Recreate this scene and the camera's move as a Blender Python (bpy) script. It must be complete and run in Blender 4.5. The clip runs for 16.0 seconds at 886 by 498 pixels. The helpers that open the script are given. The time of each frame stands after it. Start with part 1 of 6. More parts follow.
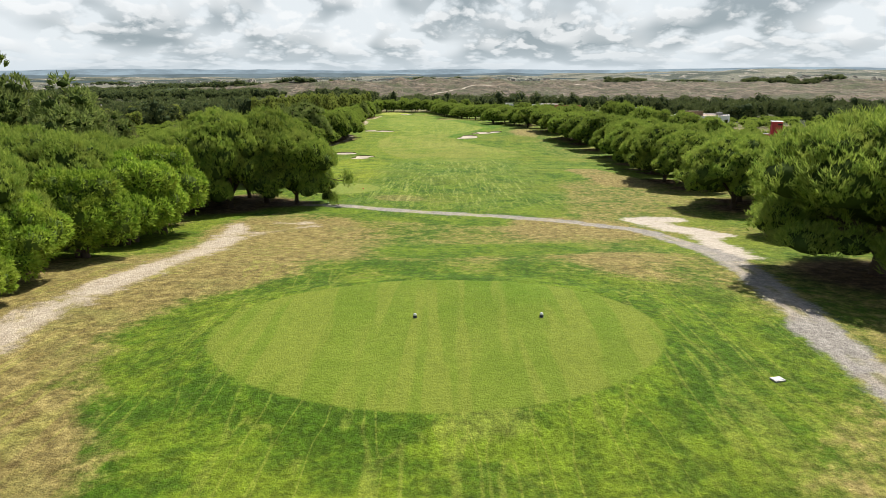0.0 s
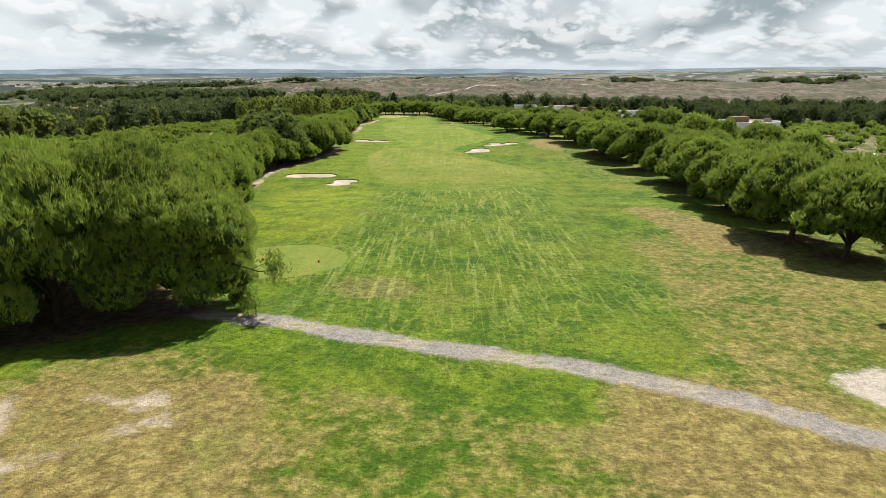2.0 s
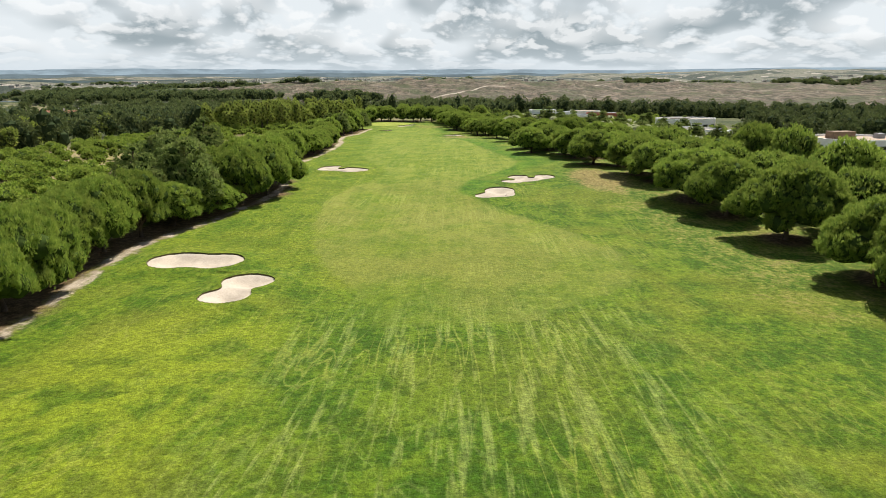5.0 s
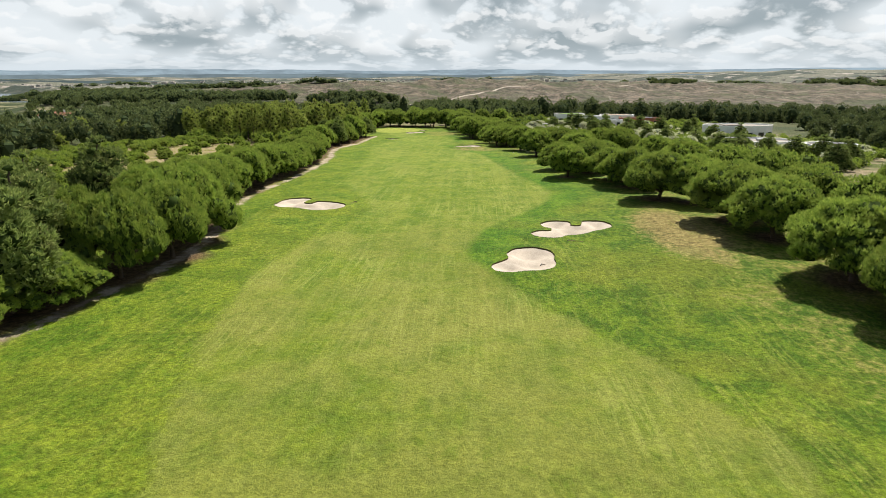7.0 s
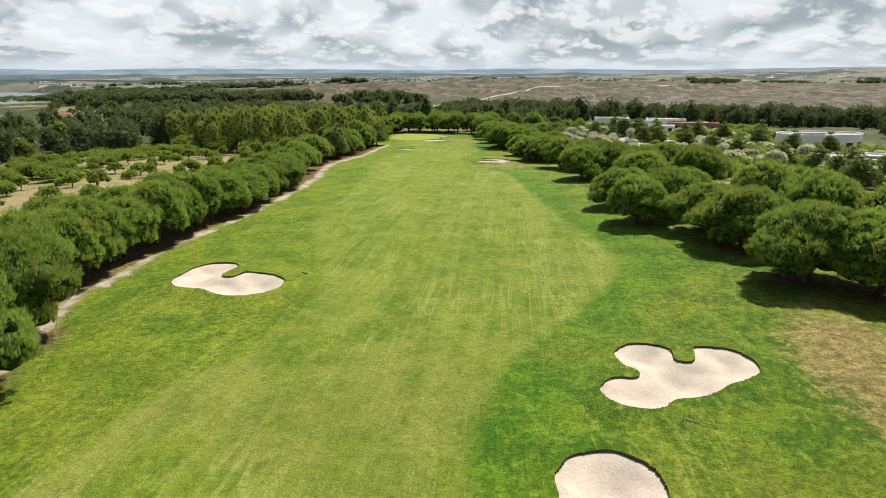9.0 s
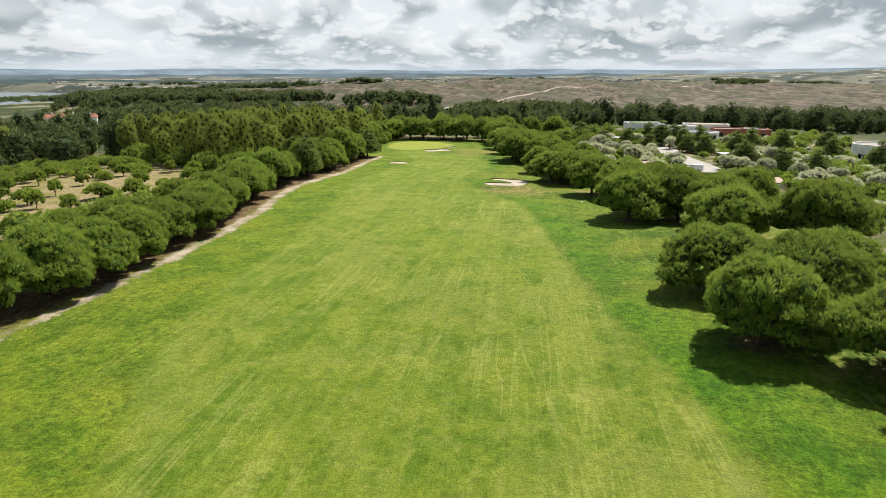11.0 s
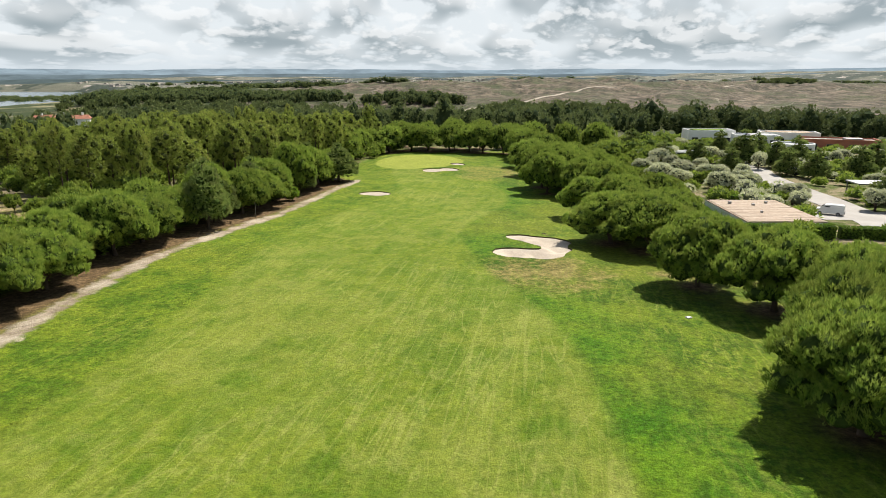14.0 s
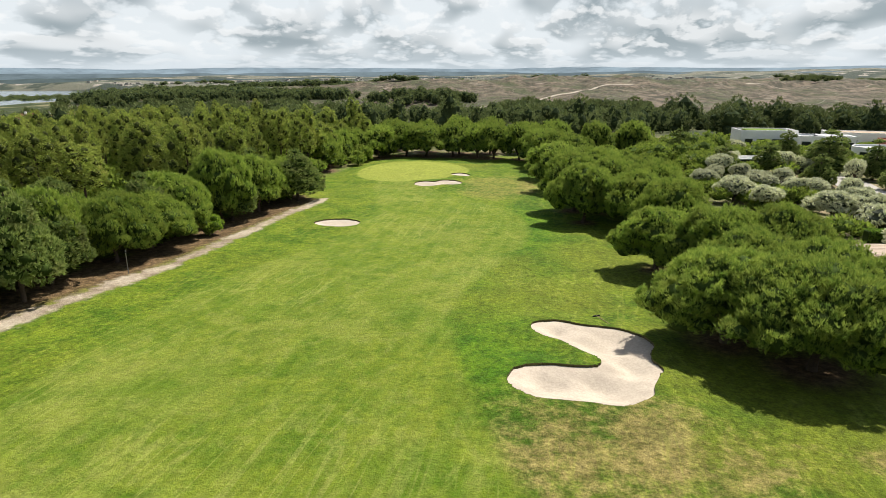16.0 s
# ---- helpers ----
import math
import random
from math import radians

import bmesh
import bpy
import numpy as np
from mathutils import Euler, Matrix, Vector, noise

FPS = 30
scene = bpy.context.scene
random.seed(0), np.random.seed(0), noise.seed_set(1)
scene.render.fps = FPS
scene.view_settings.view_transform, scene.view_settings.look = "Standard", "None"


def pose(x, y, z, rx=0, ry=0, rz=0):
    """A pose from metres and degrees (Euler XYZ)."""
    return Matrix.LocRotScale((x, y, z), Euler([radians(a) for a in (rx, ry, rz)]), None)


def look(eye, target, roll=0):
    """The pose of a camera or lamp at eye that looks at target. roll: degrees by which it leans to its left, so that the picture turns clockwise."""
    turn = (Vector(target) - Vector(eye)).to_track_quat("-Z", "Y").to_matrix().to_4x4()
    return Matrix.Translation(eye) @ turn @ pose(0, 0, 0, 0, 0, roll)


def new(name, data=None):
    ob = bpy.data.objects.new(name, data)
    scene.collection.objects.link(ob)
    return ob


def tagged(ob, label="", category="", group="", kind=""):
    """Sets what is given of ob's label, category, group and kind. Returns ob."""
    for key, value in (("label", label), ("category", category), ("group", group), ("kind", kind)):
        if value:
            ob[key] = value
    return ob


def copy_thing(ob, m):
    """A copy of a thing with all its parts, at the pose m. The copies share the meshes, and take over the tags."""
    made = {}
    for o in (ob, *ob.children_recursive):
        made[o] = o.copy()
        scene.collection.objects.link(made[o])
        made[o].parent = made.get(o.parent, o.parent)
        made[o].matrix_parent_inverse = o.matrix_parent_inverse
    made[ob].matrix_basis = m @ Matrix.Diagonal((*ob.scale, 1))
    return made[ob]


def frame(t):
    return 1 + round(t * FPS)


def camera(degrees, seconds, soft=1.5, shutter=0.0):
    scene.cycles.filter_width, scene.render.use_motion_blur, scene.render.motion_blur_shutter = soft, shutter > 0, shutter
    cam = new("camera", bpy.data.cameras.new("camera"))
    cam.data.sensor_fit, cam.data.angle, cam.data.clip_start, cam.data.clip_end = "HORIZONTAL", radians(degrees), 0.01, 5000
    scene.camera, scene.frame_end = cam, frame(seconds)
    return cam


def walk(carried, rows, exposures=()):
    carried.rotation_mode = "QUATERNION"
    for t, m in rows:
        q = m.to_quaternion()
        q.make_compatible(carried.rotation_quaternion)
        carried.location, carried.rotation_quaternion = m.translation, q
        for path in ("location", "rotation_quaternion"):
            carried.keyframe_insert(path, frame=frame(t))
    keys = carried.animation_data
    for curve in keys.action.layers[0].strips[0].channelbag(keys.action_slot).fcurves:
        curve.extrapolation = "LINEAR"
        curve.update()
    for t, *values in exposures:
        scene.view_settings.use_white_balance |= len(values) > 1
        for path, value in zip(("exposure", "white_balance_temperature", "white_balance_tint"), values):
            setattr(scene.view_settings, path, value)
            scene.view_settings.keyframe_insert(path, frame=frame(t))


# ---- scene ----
cam = camera(71.0, 16.0, soft=0.85)
# seconds, x, y, z, yaw, pitch, roll
PATH = [
    (0, 0.00, 0.00, 20.00, 0.22, -15.86, -0.04),
    (0.5, -0.09, 8.88, 19.87, 0.27, -15.87, -0.03),
    (1, -0.18, 17.91, 19.79, 0.37, -15.89, -0.01),
    (1.5, -0.36, 27.15, 19.78, 0.45, -15.89, -0.00),
    (2, -0.53, 36.56, 19.82, 0.50, -15.89, 0.01),
    (2.5, -0.64, 46.04, 19.84, 0.60, -15.89, 0.01),
    (3, -0.61, 55.55, 19.79, 0.72, -15.88, 0.02),
    (3.5, -0.51, 65.11, 19.74, 0.81, -15.88, 0.02),
    (4, -0.34, 74.71, 19.67, 0.93, -15.87, 0.02),
    (4.5, -0.11, 84.36, 19.65, 1.05, -15.86, 0.02),
    (5, 0.22, 94.00, 19.61, 1.14, -15.85, 0.02),
    (5.5, 0.59, 103.63, 19.54, 1.29, -15.84, 0.02),
    (6, 0.96, 113.26, 19.46, 1.58, -15.83, 0.02),
    (6.5, 1.28, 122.88, 19.39, 2.09, -15.82, 0.02),
    (7, 1.52, 132.51, 19.32, 2.91, -15.82, 0.02),
    (7.5, 1.61, 142.14, 19.26, 4.11, -15.83, 0.01),
    (8, 1.82, 151.80, 19.19, 4.85, -15.84, 0.00),
    (8.5, 2.11, 161.47, 19.09, 5.37, -15.85, -0.00),
    (9, 2.42, 171.05, 18.93, 5.79, -15.86, -0.01),
    (9.5, 2.64, 180.60, 18.75, 6.19, -15.86, -0.00),
    (10, 2.76, 190.13, 18.55, 6.59, -15.85, 0.00),
    (10.5, 2.81, 199.62, 18.32, 6.98, -15.83, 0.01),
    (11, 2.78, 209.08, 18.07, 7.39, -15.82, 0.02),
    (11.5, 2.70, 218.51, 17.81, 7.81, -15.81, 0.03),
    (12, 2.57, 227.90, 17.53, 8.25, -15.80, 0.04),
    (12.5, 2.43, 237.24, 17.22, 8.66, -15.79, 0.04),
    (13, 2.22, 246.51, 16.92, 9.11, -15.79, 0.04),
    (13.5, 1.83, 255.66, 16.58, 9.56, -15.80, 0.02),
    (14, 1.24, 264.66, 16.18, 9.95, -15.81, 0.00),
    (14.5, 0.48, 273.59, 15.69, 10.29, -15.83, -0.03),
    (15, -0.38, 282.40, 15.07, 10.55, -15.85, -0.06),
    (15.5, -1.34, 291.19, 14.31, 10.82, -15.87, -0.09),
    (16, -2.33, 300.00, 13.42, 11.08, -15.89, -0.12),
]
ROWS = []
for t, px, py, pz, yaw, pitch, roll in PATH:
    # heading from yaw and pitch, then a lean of roll degrees
    ROWS.append((t, pose(px, py, pz, 90 + pitch, 0, yaw) @ pose(0, 0, 0, 0, 0, roll)))
walk(cam, ROWS)

# ---- light ----
scene.view_settings.exposure = 0.60
SUN_EL, SUN_AZ = 53.0, 29.0          # degrees above the horizon, degrees right of +y
world = bpy.data.worlds.new("sky")
scene.world = world
world.use_nodes = True


class Nodes:
    """Short hand for building node trees."""

    def __init__(self, tree):
        self.t = tree
        tree.nodes.clear()

    def add(self, kind, **sets):
        n = self.t.nodes.new(kind)
        for k, v in sets.items():
            setattr(n, k, v)
        return n

    def put(self, socket, v):
        if isinstance(v, bpy.types.NodeSocket):
            self.t.links.new(v, socket)
        elif isinstance(v, (tuple, list)) and len(v) == 3 and socket.type == "RGBA":
            socket.default_value = (*v, 1)
        else:
            socket.default_value = v

    def math(self, op, a, b=0.0, c=0.0, clamp=False):
        n = self.add("ShaderNodeMath", operation=op, use_clamp=clamp)
        for s, v in zip(n.inputs, (a, b, c)):
            self.put(s, v)
        return n.outputs[0]

    def mix(self, f, a, b, mode="MIX"):
        n = self.add("ShaderNodeMix", data_type="RGBA", blend_type=mode)
        self.put(n.inputs[0], f), self.put(n.inputs[6], a), self.put(n.inputs[7], b)
        return n.outputs[2]

    def ramp(self, v, lo, hi, a=0.0, b=1.0):
        n = self.add("ShaderNodeMapRange", interpolation_type="SMOOTHSTEP")
        for s, x in zip(n.inputs, (v, lo, hi, a, b)):
            self.put(s, x)
        return n.outputs[0]

    def noise(self, vec, scale, detail=3.0, rough=0.55, warp=0.0):
        n = self.add("ShaderNodeTexNoise")
        self.put(n.inputs["Vector"], vec)
        n.inputs["Scale"].default_value, n.inputs["Detail"].default_value = scale, detail
        n.inputs["Roughness"].default_value, n.inputs["Distortion"].default_value = rough, warp
        return n.outputs[0]

    def vscale(self, vec, s, turn=(0, 0, 0)):
        n = self.add("ShaderNodeMapping")
        self.put(n.inputs[0], vec)
        n.inputs["Scale"].default_value, n.inputs["Rotation"].default_value = s, [radians(a) for a in turn]
        return n.outputs[0]

    def attr(self, name):
        return self.add("ShaderNodeAttribute", attribute_name=name).outputs["Fac"]


w = Nodes(world.node_tree)
sky = w.add("ShaderNodeTexSky", sky_type="NISHITA", sun_disc=False, sun_elevation=radians(SUN_EL), sun_rotation=radians(SUN_AZ))
sep = w.add("ShaderNodeSeparateXYZ")
gen = w.add("ShaderNodeTexCoord").outputs["Generated"]
w.put(sep.inputs[0], gen)
up = w.math("MAXIMUM", sep.outputs[2], 0.0)
flat = w.add("ShaderNodeCombineXYZ")
w.put(flat.inputs[0], w.math("MULTIPLY", sep.outputs[0], 15.0))
w.put(flat.inputs[1], w.math("MULTIPLY", w.math("LOGARITHM", w.math("ADD", up, 0.035), 2.718), 2.5))
w.put(flat.inputs[2], w.math("MULTIPLY", sep.outputs[1], 0.6))


def cloud_depth(rise):
    """How thick the cloud sheet is, or how thick it is a little higher up: large heaps with rounded puffs on them."""
    q = w.add("ShaderNodeVectorMath", operation="ADD")
    w.put(q.inputs[0], flat.outputs[0])
    q.inputs[1].default_value = (0.4 * rise, rise, 0)
    heap = w.noise(q.outputs[0], 0.85, 5.0, 0.47)
    puff = w.math("ABSOLUTE", w.math("MULTIPLY_ADD", w.noise(q.outputs[0], 1.7, 4.0, 0.5), 2.0, -1.0))
    return w.math("ADD", heap, w.math("MULTIPLY", puff, -0.20))


cover = cloud_depth(0.0)
over = cloud_depth(0.22)
wide = w.noise(flat.outputs[0], 0.42, 3.0, 0.5)
lit = w.ramp(w.math("SUBTRACT", cover, over), -0.03, 0.09)
thick = w.ramp(w.math("ADD", w.math("MULTIPLY", cover, 0.72), w.math("MULTIPLY", wide, 0.36)), 0.44, 0.60)
shade = w.mix(thick, (8.7, 9.3, 9.7), (3.7, 4.4, 4.8))
cloud = w.mix(w.math("MULTIPLY", lit, 0.72), shade, (10.4, 10.6, 10.7))
low = w.ramp(sep.outputs[2], -0.01, 0.05)
cloud = w.mix(w.math("MULTIPLY_ADD", low, 0.8, 0.2), (7.2, 8.1, 8.8), cloud)
# the cloud sheet breaks up into open blue overhead, where the sun stands
gap = w.ramp(cover, 0.30, 0.42)
open_sky = w.ramp(sep.outputs[2], 0.19, 0.36)
veil = w.math("MULTIPLY_ADD", open_sky, w.math("MULTIPLY_ADD", gap, 0.2, -0.97), 0.97)
col = w.mix(veil, sky.outputs[0], cloud)
back = w.add("ShaderNodeBackground")
w.put(back.inputs[0], col)
back.inputs[1].default_value = 0.062
w.put(w.add("ShaderNodeOutputWorld").inputs[0], back.outputs[0])

sun = new("sun", bpy.data.lights.new("sun", "SUN"))
sun.data.energy, sun.data.angle, sun.data.color = 5.0, radians(0.6), (1.0, 0.95, 0.86)
az, el = radians(SUN_AZ), radians(SUN_EL)
sun.matrix_world = look((0, 0, 0), (-math.sin(az) * math.cos(el), -math.cos(az) * math.cos(el), -math.sin(el)))


# ---- materials ----
def material(name):
    m = bpy.data.materials.new(name)
    m.use_nodes = True
    return m, Nodes(m.node_tree)


def finish(n, colour, rough=0.8, bump=None, strength=0.3, dist=0.1, metal=0.0, spec=0.3, extra=None):
    b = n.add("ShaderNodeBsdfPrincipled")
    n.put(b.inputs["Base Color"], colour)
    n.put(b.inputs["Roughness"], rough)
    n.put(b.inputs["Metallic"], metal)
    b.inputs["Specular IOR Level"].default_value = spec
    if bump is not None:
        k = n.add("ShaderNodeBump")
        k.inputs["Strength"].default_value, k.inputs["Distance"].default_value = strength, dist
        n.put(k.inputs["Height"], bump)
        n.put(b.inputs["Normal"], k.outputs[0])
    out = b.outputs[0]
    if extra is not None:
        mx = n.add("ShaderNodeMixShader")
        mx.inputs[0].default_value = extra[0]
        tr = n.add("ShaderNodeBsdfTranslucent")
        n.put(tr.inputs[0], extra[1])
        n.put(mx.inputs[1], out), n.put(mx.inputs[2], tr.outputs[0])
        out = mx.outputs[0]
    n.put(n.add("ShaderNodeOutputMaterial").inputs[0], out)


def plain(name, colour, rough=0.7, var=0.25, scale=3.0, bump=0.2, metal=0.0, spec=0.3):
    """A solid material with two scales of variation."""
    m, n = material(name)
    p = n.add("ShaderNodeNewGeometry").outputs["Position"]
    big, small = n.noise(p, scale * 0.25, 3), n.noise(p, scale * 4, 4)
    v = n.math("ADD", n.math("MULTIPLY", big, 0.6), n.math("MULTIPLY", small, 0.4))
    c = n.mix(n.ramp(v, 0.3, 0.7), tuple(x * (1 - var) for x in colour), tuple(min(1, x * (1 + var)) for x in colour))
    finish(n, c, rough, small, bump, 0.05, metal, spec)
    return m


def foliage(name, dark, light, old, trans=0.3):
    """Leaves or needles: each clump has its own tint, each tree a little its own."""
    dark, light, old = ([v * 1.38 * k for v, k in zip(q, (1.07, 1.0, 0.95))] for q in (dark, light, old))
    dark, light, old = tuple(dark), tuple(light), tuple(old)
    m, n = material(name)
    g = n.add("ShaderNodeNewGeometry")
    o = n.add("ShaderNodeObjectInfo")
    p = g.outputs["Position"]
    tuft = n.ramp(n.noise(p, 1.7, 3, 0.6), 0.40, 0.60)
    c = n.mix(n.math("ADD", n.math("MULTIPLY", g.outputs["Random Per Island"], 0.42), n.math("MULTIPLY", tuft, 0.58)), dark, light)
    c = n.mix(n.math("MULTIPLY", n.ramp(n.noise(p, 0.5, 3), 0.45, 0.75), 0.55), c, old)
    k = n.math("MULTIPLY_ADD", o.outputs["Random"], 0.34, 0.86)
    kk = n.add("ShaderNodeCombineColor")
    n.put(kk.inputs[0], k), n.put(kk.inputs[1], k), n.put(kk.inputs[2], k)
    c = n.mix(1.0, c, kk.outputs[0], "MULTIPLY")
    finish(n, c, 0.75, spec=0.06, extra=(trans, c))
    return m


PINE = foliage("pine_needles", (0.085, 0.150, 0.026), (0.240, 0.310, 0.058), (0.16, 0.185, 0.046), 0.40)
# shade painted as a dark colour, for the lumps inside pine crowns
PINE_SHADE = plain("pine_shade", (0.040, 0.062, 0.014), 0.95, 0.35, 2.0, spec=0.03)
SHRUB = foliage("shrub_leaves", (0.09, 0.150, 0.024), (0.215, 0.285, 0.048), (0.16, 0.18, 0.048), 0.42)
DARKPINE = foliage("dark_pine_needles", (0.075, 0.115, 0.032), (0.165, 0.215, 0.060), (0.13, 0.13, 0.055), 0.42)
EUCA = foliage("eucalyptus_leaves", (0.075, 0.115, 0.026), (0.240, 0.298, 0.058), (0.205, 0.20, 0.055), 0.42)
BUSHLEAF = foliage("bush_leaves", (0.075, 0.150, 0.016), (0.230, 0.330, 0.040), (0.20, 0.22, 0.04), 0.42)
OLIVE = foliage("olive_leaves", (0.24, 0.275, 0.17), (0.47, 0.50, 0.36), (0.31, 0.33, 0.21), 0.3)
# the same painted shade for the insides of gums, woods and shrubs
GUM_SHADE = plain("gum_shade", (0.055, 0.066, 0.020), 0.95, 0.35, 2.0, spec=0.03)
WOOD_SHADE = plain("wood_shade", (0.042, 0.060, 0.025), 0.95, 0.35, 0.6, spec=0.03)
SHRUB_SHADE = plain("shrub_shade", (0.075, 0.110, 0.024), 0.95, 0.35, 1.5, spec=0.03)
WOODS = foliage("far_wood_leaves", (0.046, 0.072, 0.028), (0.118, 0.148, 0.052), (0.095, 0.100, 0.052), 0.25)
BARK = plain("bark", (0.075, 0.052, 0.036), 0.9, 0.4, 3.0, 0.6)
SANDM = plain("bunker_sand", (0.425, 0.36, 0.285), 0.95, 0.2, 1.6, 0.5)
LIP = plain("lip_soil", (0.095, 0.085, 0.034), 0.95, 0.4, 3.0, 0.5)


# ---- ground shape ----
def smooth(a, b, v):
    k = np.clip((v - a) / (b - a), 0, 1)
    return k * k * (3 - 2 * k)


YS = [-400, 0, 20, 34, 42, 50, 60, 74, 92, 107, 118, 135, 150, 175, 200, 215, 240, 260, 275, 290, 310, 330, 350, 370, 420, 470, 600, 900]
ZS = [8.0, 9.0, 8.9, 8.7, 7.7, 6.2, 5.2, 4.3, 3.2, 2.7, 2.0, 0.9, 0.2, 0.0, 0.25, 0.1, -0.4, -0.7, -1.2, -1.9, -2.8, -3.5, -4.5, -5.5, -6.9, -7.5, -10, -24]


def waves(x, y, size, seed):
    """A cheap rolling height between -1 and 1."""
    r = np.random.RandomState(seed)
    out = 0
    for i in range(6):
        a, ph, k = r.uniform(0, 6.283), r.uniform(0, 6.283), r.uniform(0.6, 1.8) / size
        out = out + np.sin((x * np.cos(a) + y * np.sin(a)) * 6.283 * k + ph)
    return out / 6


def disc(x, y, cx, cy, r):
    return np.hypot(x - cx, y - cy) - r


def blend(a, b, k):
    h = np.clip(0.5 + 0.5 * (b - a) / k, 0, 1)
    return b * (1 - h) + a * h - k * h * (1 - h)


def rod(x, y, ax, ay, bx, by, r):
    dx, dy = bx - ax, by - ay
    t = np.clip(((x - ax) * dx + (y - ay) * dy) / (dx * dx + dy * dy), 0, 1)
    return np.hypot(x - ax - dx * t, y - ay - dy * t) - r


def spline(pts, per=8):
    out = []
    q = [pts[0]] + list(pts) + [pts[-1]]
    for i in range(1, len(q) - 2):
        a, b, c, d = (Vector(p) for p in q[i - 1:i + 3])
        for j in range(per):
            t = j / per
            out.append(0.5 * ((2 * b) + (c - a) * t + (2 * a - 5 * b + 4 * c - d) * t * t + (3 * b - a - 3 * c + d) * t ** 3))
    out.append(Vector(pts[-1]))
    return out


def ribbon(x, y, pts, r):
    line = spline(pts, 5)
    d = np.full(np.shape(x), 1e3)
    for a, b in zip(line, line[1:]):
        d = np.minimum(d, rod(x, y, a[0], a[1], b[0], b[1], 0))
    return d - r


# sand traps: sand discs, grass tongues cut from them, depth
BUNKERS = [
    (((-29.1, 156.6, 3.14), (-25.0, 156.2, 2.94)), (), 0.7),
    (((-19.9, 144.8, 2.25), (-19.3, 149.3, 2.45)), (), 0.7),
    (((-25.8, 225.3, 3.34), (-21.5, 223.9, 3.54), (-26.6, 228.3, 2.46)), ((-23.5, 229.9, -24.1, 226.5, 0.8),), 0.8),
    (((7.6, 196.1, 2.48), (7.6, 193.2, 2.34), (5.1, 192.0, 1.8)), (), 0.8),
    (((10.4, 204.9, 2.05), (13.4, 207.0, 2.5), (16.2, 209.0, 2.5), (12.1, 209.9, 2.12)), ((14.8, 212.7, 14.5, 209.9, 0.7), (8.1, 208.2, 10.4, 207.5, 0.7)), 0.8),
    (((-2.6, 332.0, 2.26), (0.6, 332.3, 2.56), (1.9, 335.2, 2.1), (1.1, 339.2, 2.9), (-2.2, 340.6, 1.87)), ((-5.3, 336.8, -0.3, 335.4, 0.8),), 0.8),
    (((-31.5, 373.9, 2.19), (-30.1, 374.1, 2.29)), (), 0.6),
    (((-26.7, 409.7, 2.40), (-23.1, 412.2, 2.40)), (), 0.6),
    (((-22.5, 421.3, 1.90),), (), 0.5),
]


def bunker_sdf(x, y, k):
    adds, cuts, _ = BUNKERS[k]
    d = np.full(np.shape(x), 1e3)
    for c in adds:
        d = blend(d, disc(x, y, *c), 1.5)
    for c in cuts:
        d = -blend(-d, rod(x, y, *c), 0.5)
    return d + 0.06 * np.sin(x * 2.3 + y * 1.1) * np.sin(y * 1.9 - x * 0.7)


def all_bunkers(x, y):
    d = np.full(np.shape(x), 1e3)
    for k in range(len(BUNKERS)):
        d = np.minimum(d, bunker_sdf(x, y, k))
    return d


def tee_sdf(x, y):
    a = (np.hypot((x + 0.4) / 9.8, (y - 25.4) / 7.1) - 1) * 7.6
    q = (np.hypot((x + 15.3) / 5.8, (y - 89.1) / 6.4) - 1) * 6.4
    return np.minimum(a, q)


def green_sdf(x, y):
    return (np.hypot((x + 33.5) / 11.5, (y - 427.5) / 15.5) - 1) * 12


FAIR_Y = [114.4, 138.9, 139.9, 147.3, 157.9, 170.2, 193.7, 203.5, 215.6, 228, 242.2, 258.8, 276.9, 293.4, 312.7, 322.9, 333.1, 343.5, 357, 371.7, 387.9, 400.1, 415.3, 430.2]
FAIR_R = [-8.2, -1, 8.1, 16.3, 20.3, 16, 0.6, 0.3, 6, 14.5, 13.5, 9.6, 6.6, 5.4, 2.5, -4.3, -7.7, -11.2, -8.9, -5.5, -8, -20, -34.1, -36.1]
FAIR_L = [-7.3, -2.9, -5.2, -9.1, -14.5, -18.4, -20.5, -19.4, -13, -13.9, -22, -24.9, -25, -26.7, -28.8, -30.3, -31.9, -33.7, -29.6, -26.9, -29, -34, -38.2, -40.2]


def fair_sdf(x, y):
    r = sum(np.interp(y + k, FAIR_Y, FAIR_R) for k in (-7, -3.5, 0, 3.5, 7)) / 5
    l = sum(np.interp(y + k, FAIR_Y, FAIR_L) for k in (-9, -4.5, 0, 4.5, 9)) / 5
    d = np.maximum(x - r, l - x) * 0.85
    return np.maximum(d, np.maximum(138.9 - y, y - 425))


PATH_L = [(-20, 12), (-19.6, 25), (-19.3, 31.1), (-18.6, 36), (-18.4, 44.3), (-20, 56.7), (-21.2, 61.5)]
PATH_E = [(-21.6, 75.9), (-12.5, 73.7), (-4.2, 70.5), (3, 67.8), (9.3, 64.8), (15, 60.6), (19, 56), (19.9, 44.3), (17.5, 30), (16.4, 22), (16, 8)]
PATH_R = [(-23.8, 93.9), (-24.5, 105.2), (-31.1, 125.7), (-36.6, 157.9), (-33.5, 176.3), (-30.3, 194.7), (-31.5, 208.3), (-35.2, 220), (-36.3, 244.5), (-34.5, 261.7),
          (-36.6, 294.5), (-40.9, 317.8), (-40.8, 338.3), (-39.6, 355), (-40.3, 374.7), (-40, 392)]


RISE = (-545, 1037, -362, 1118)


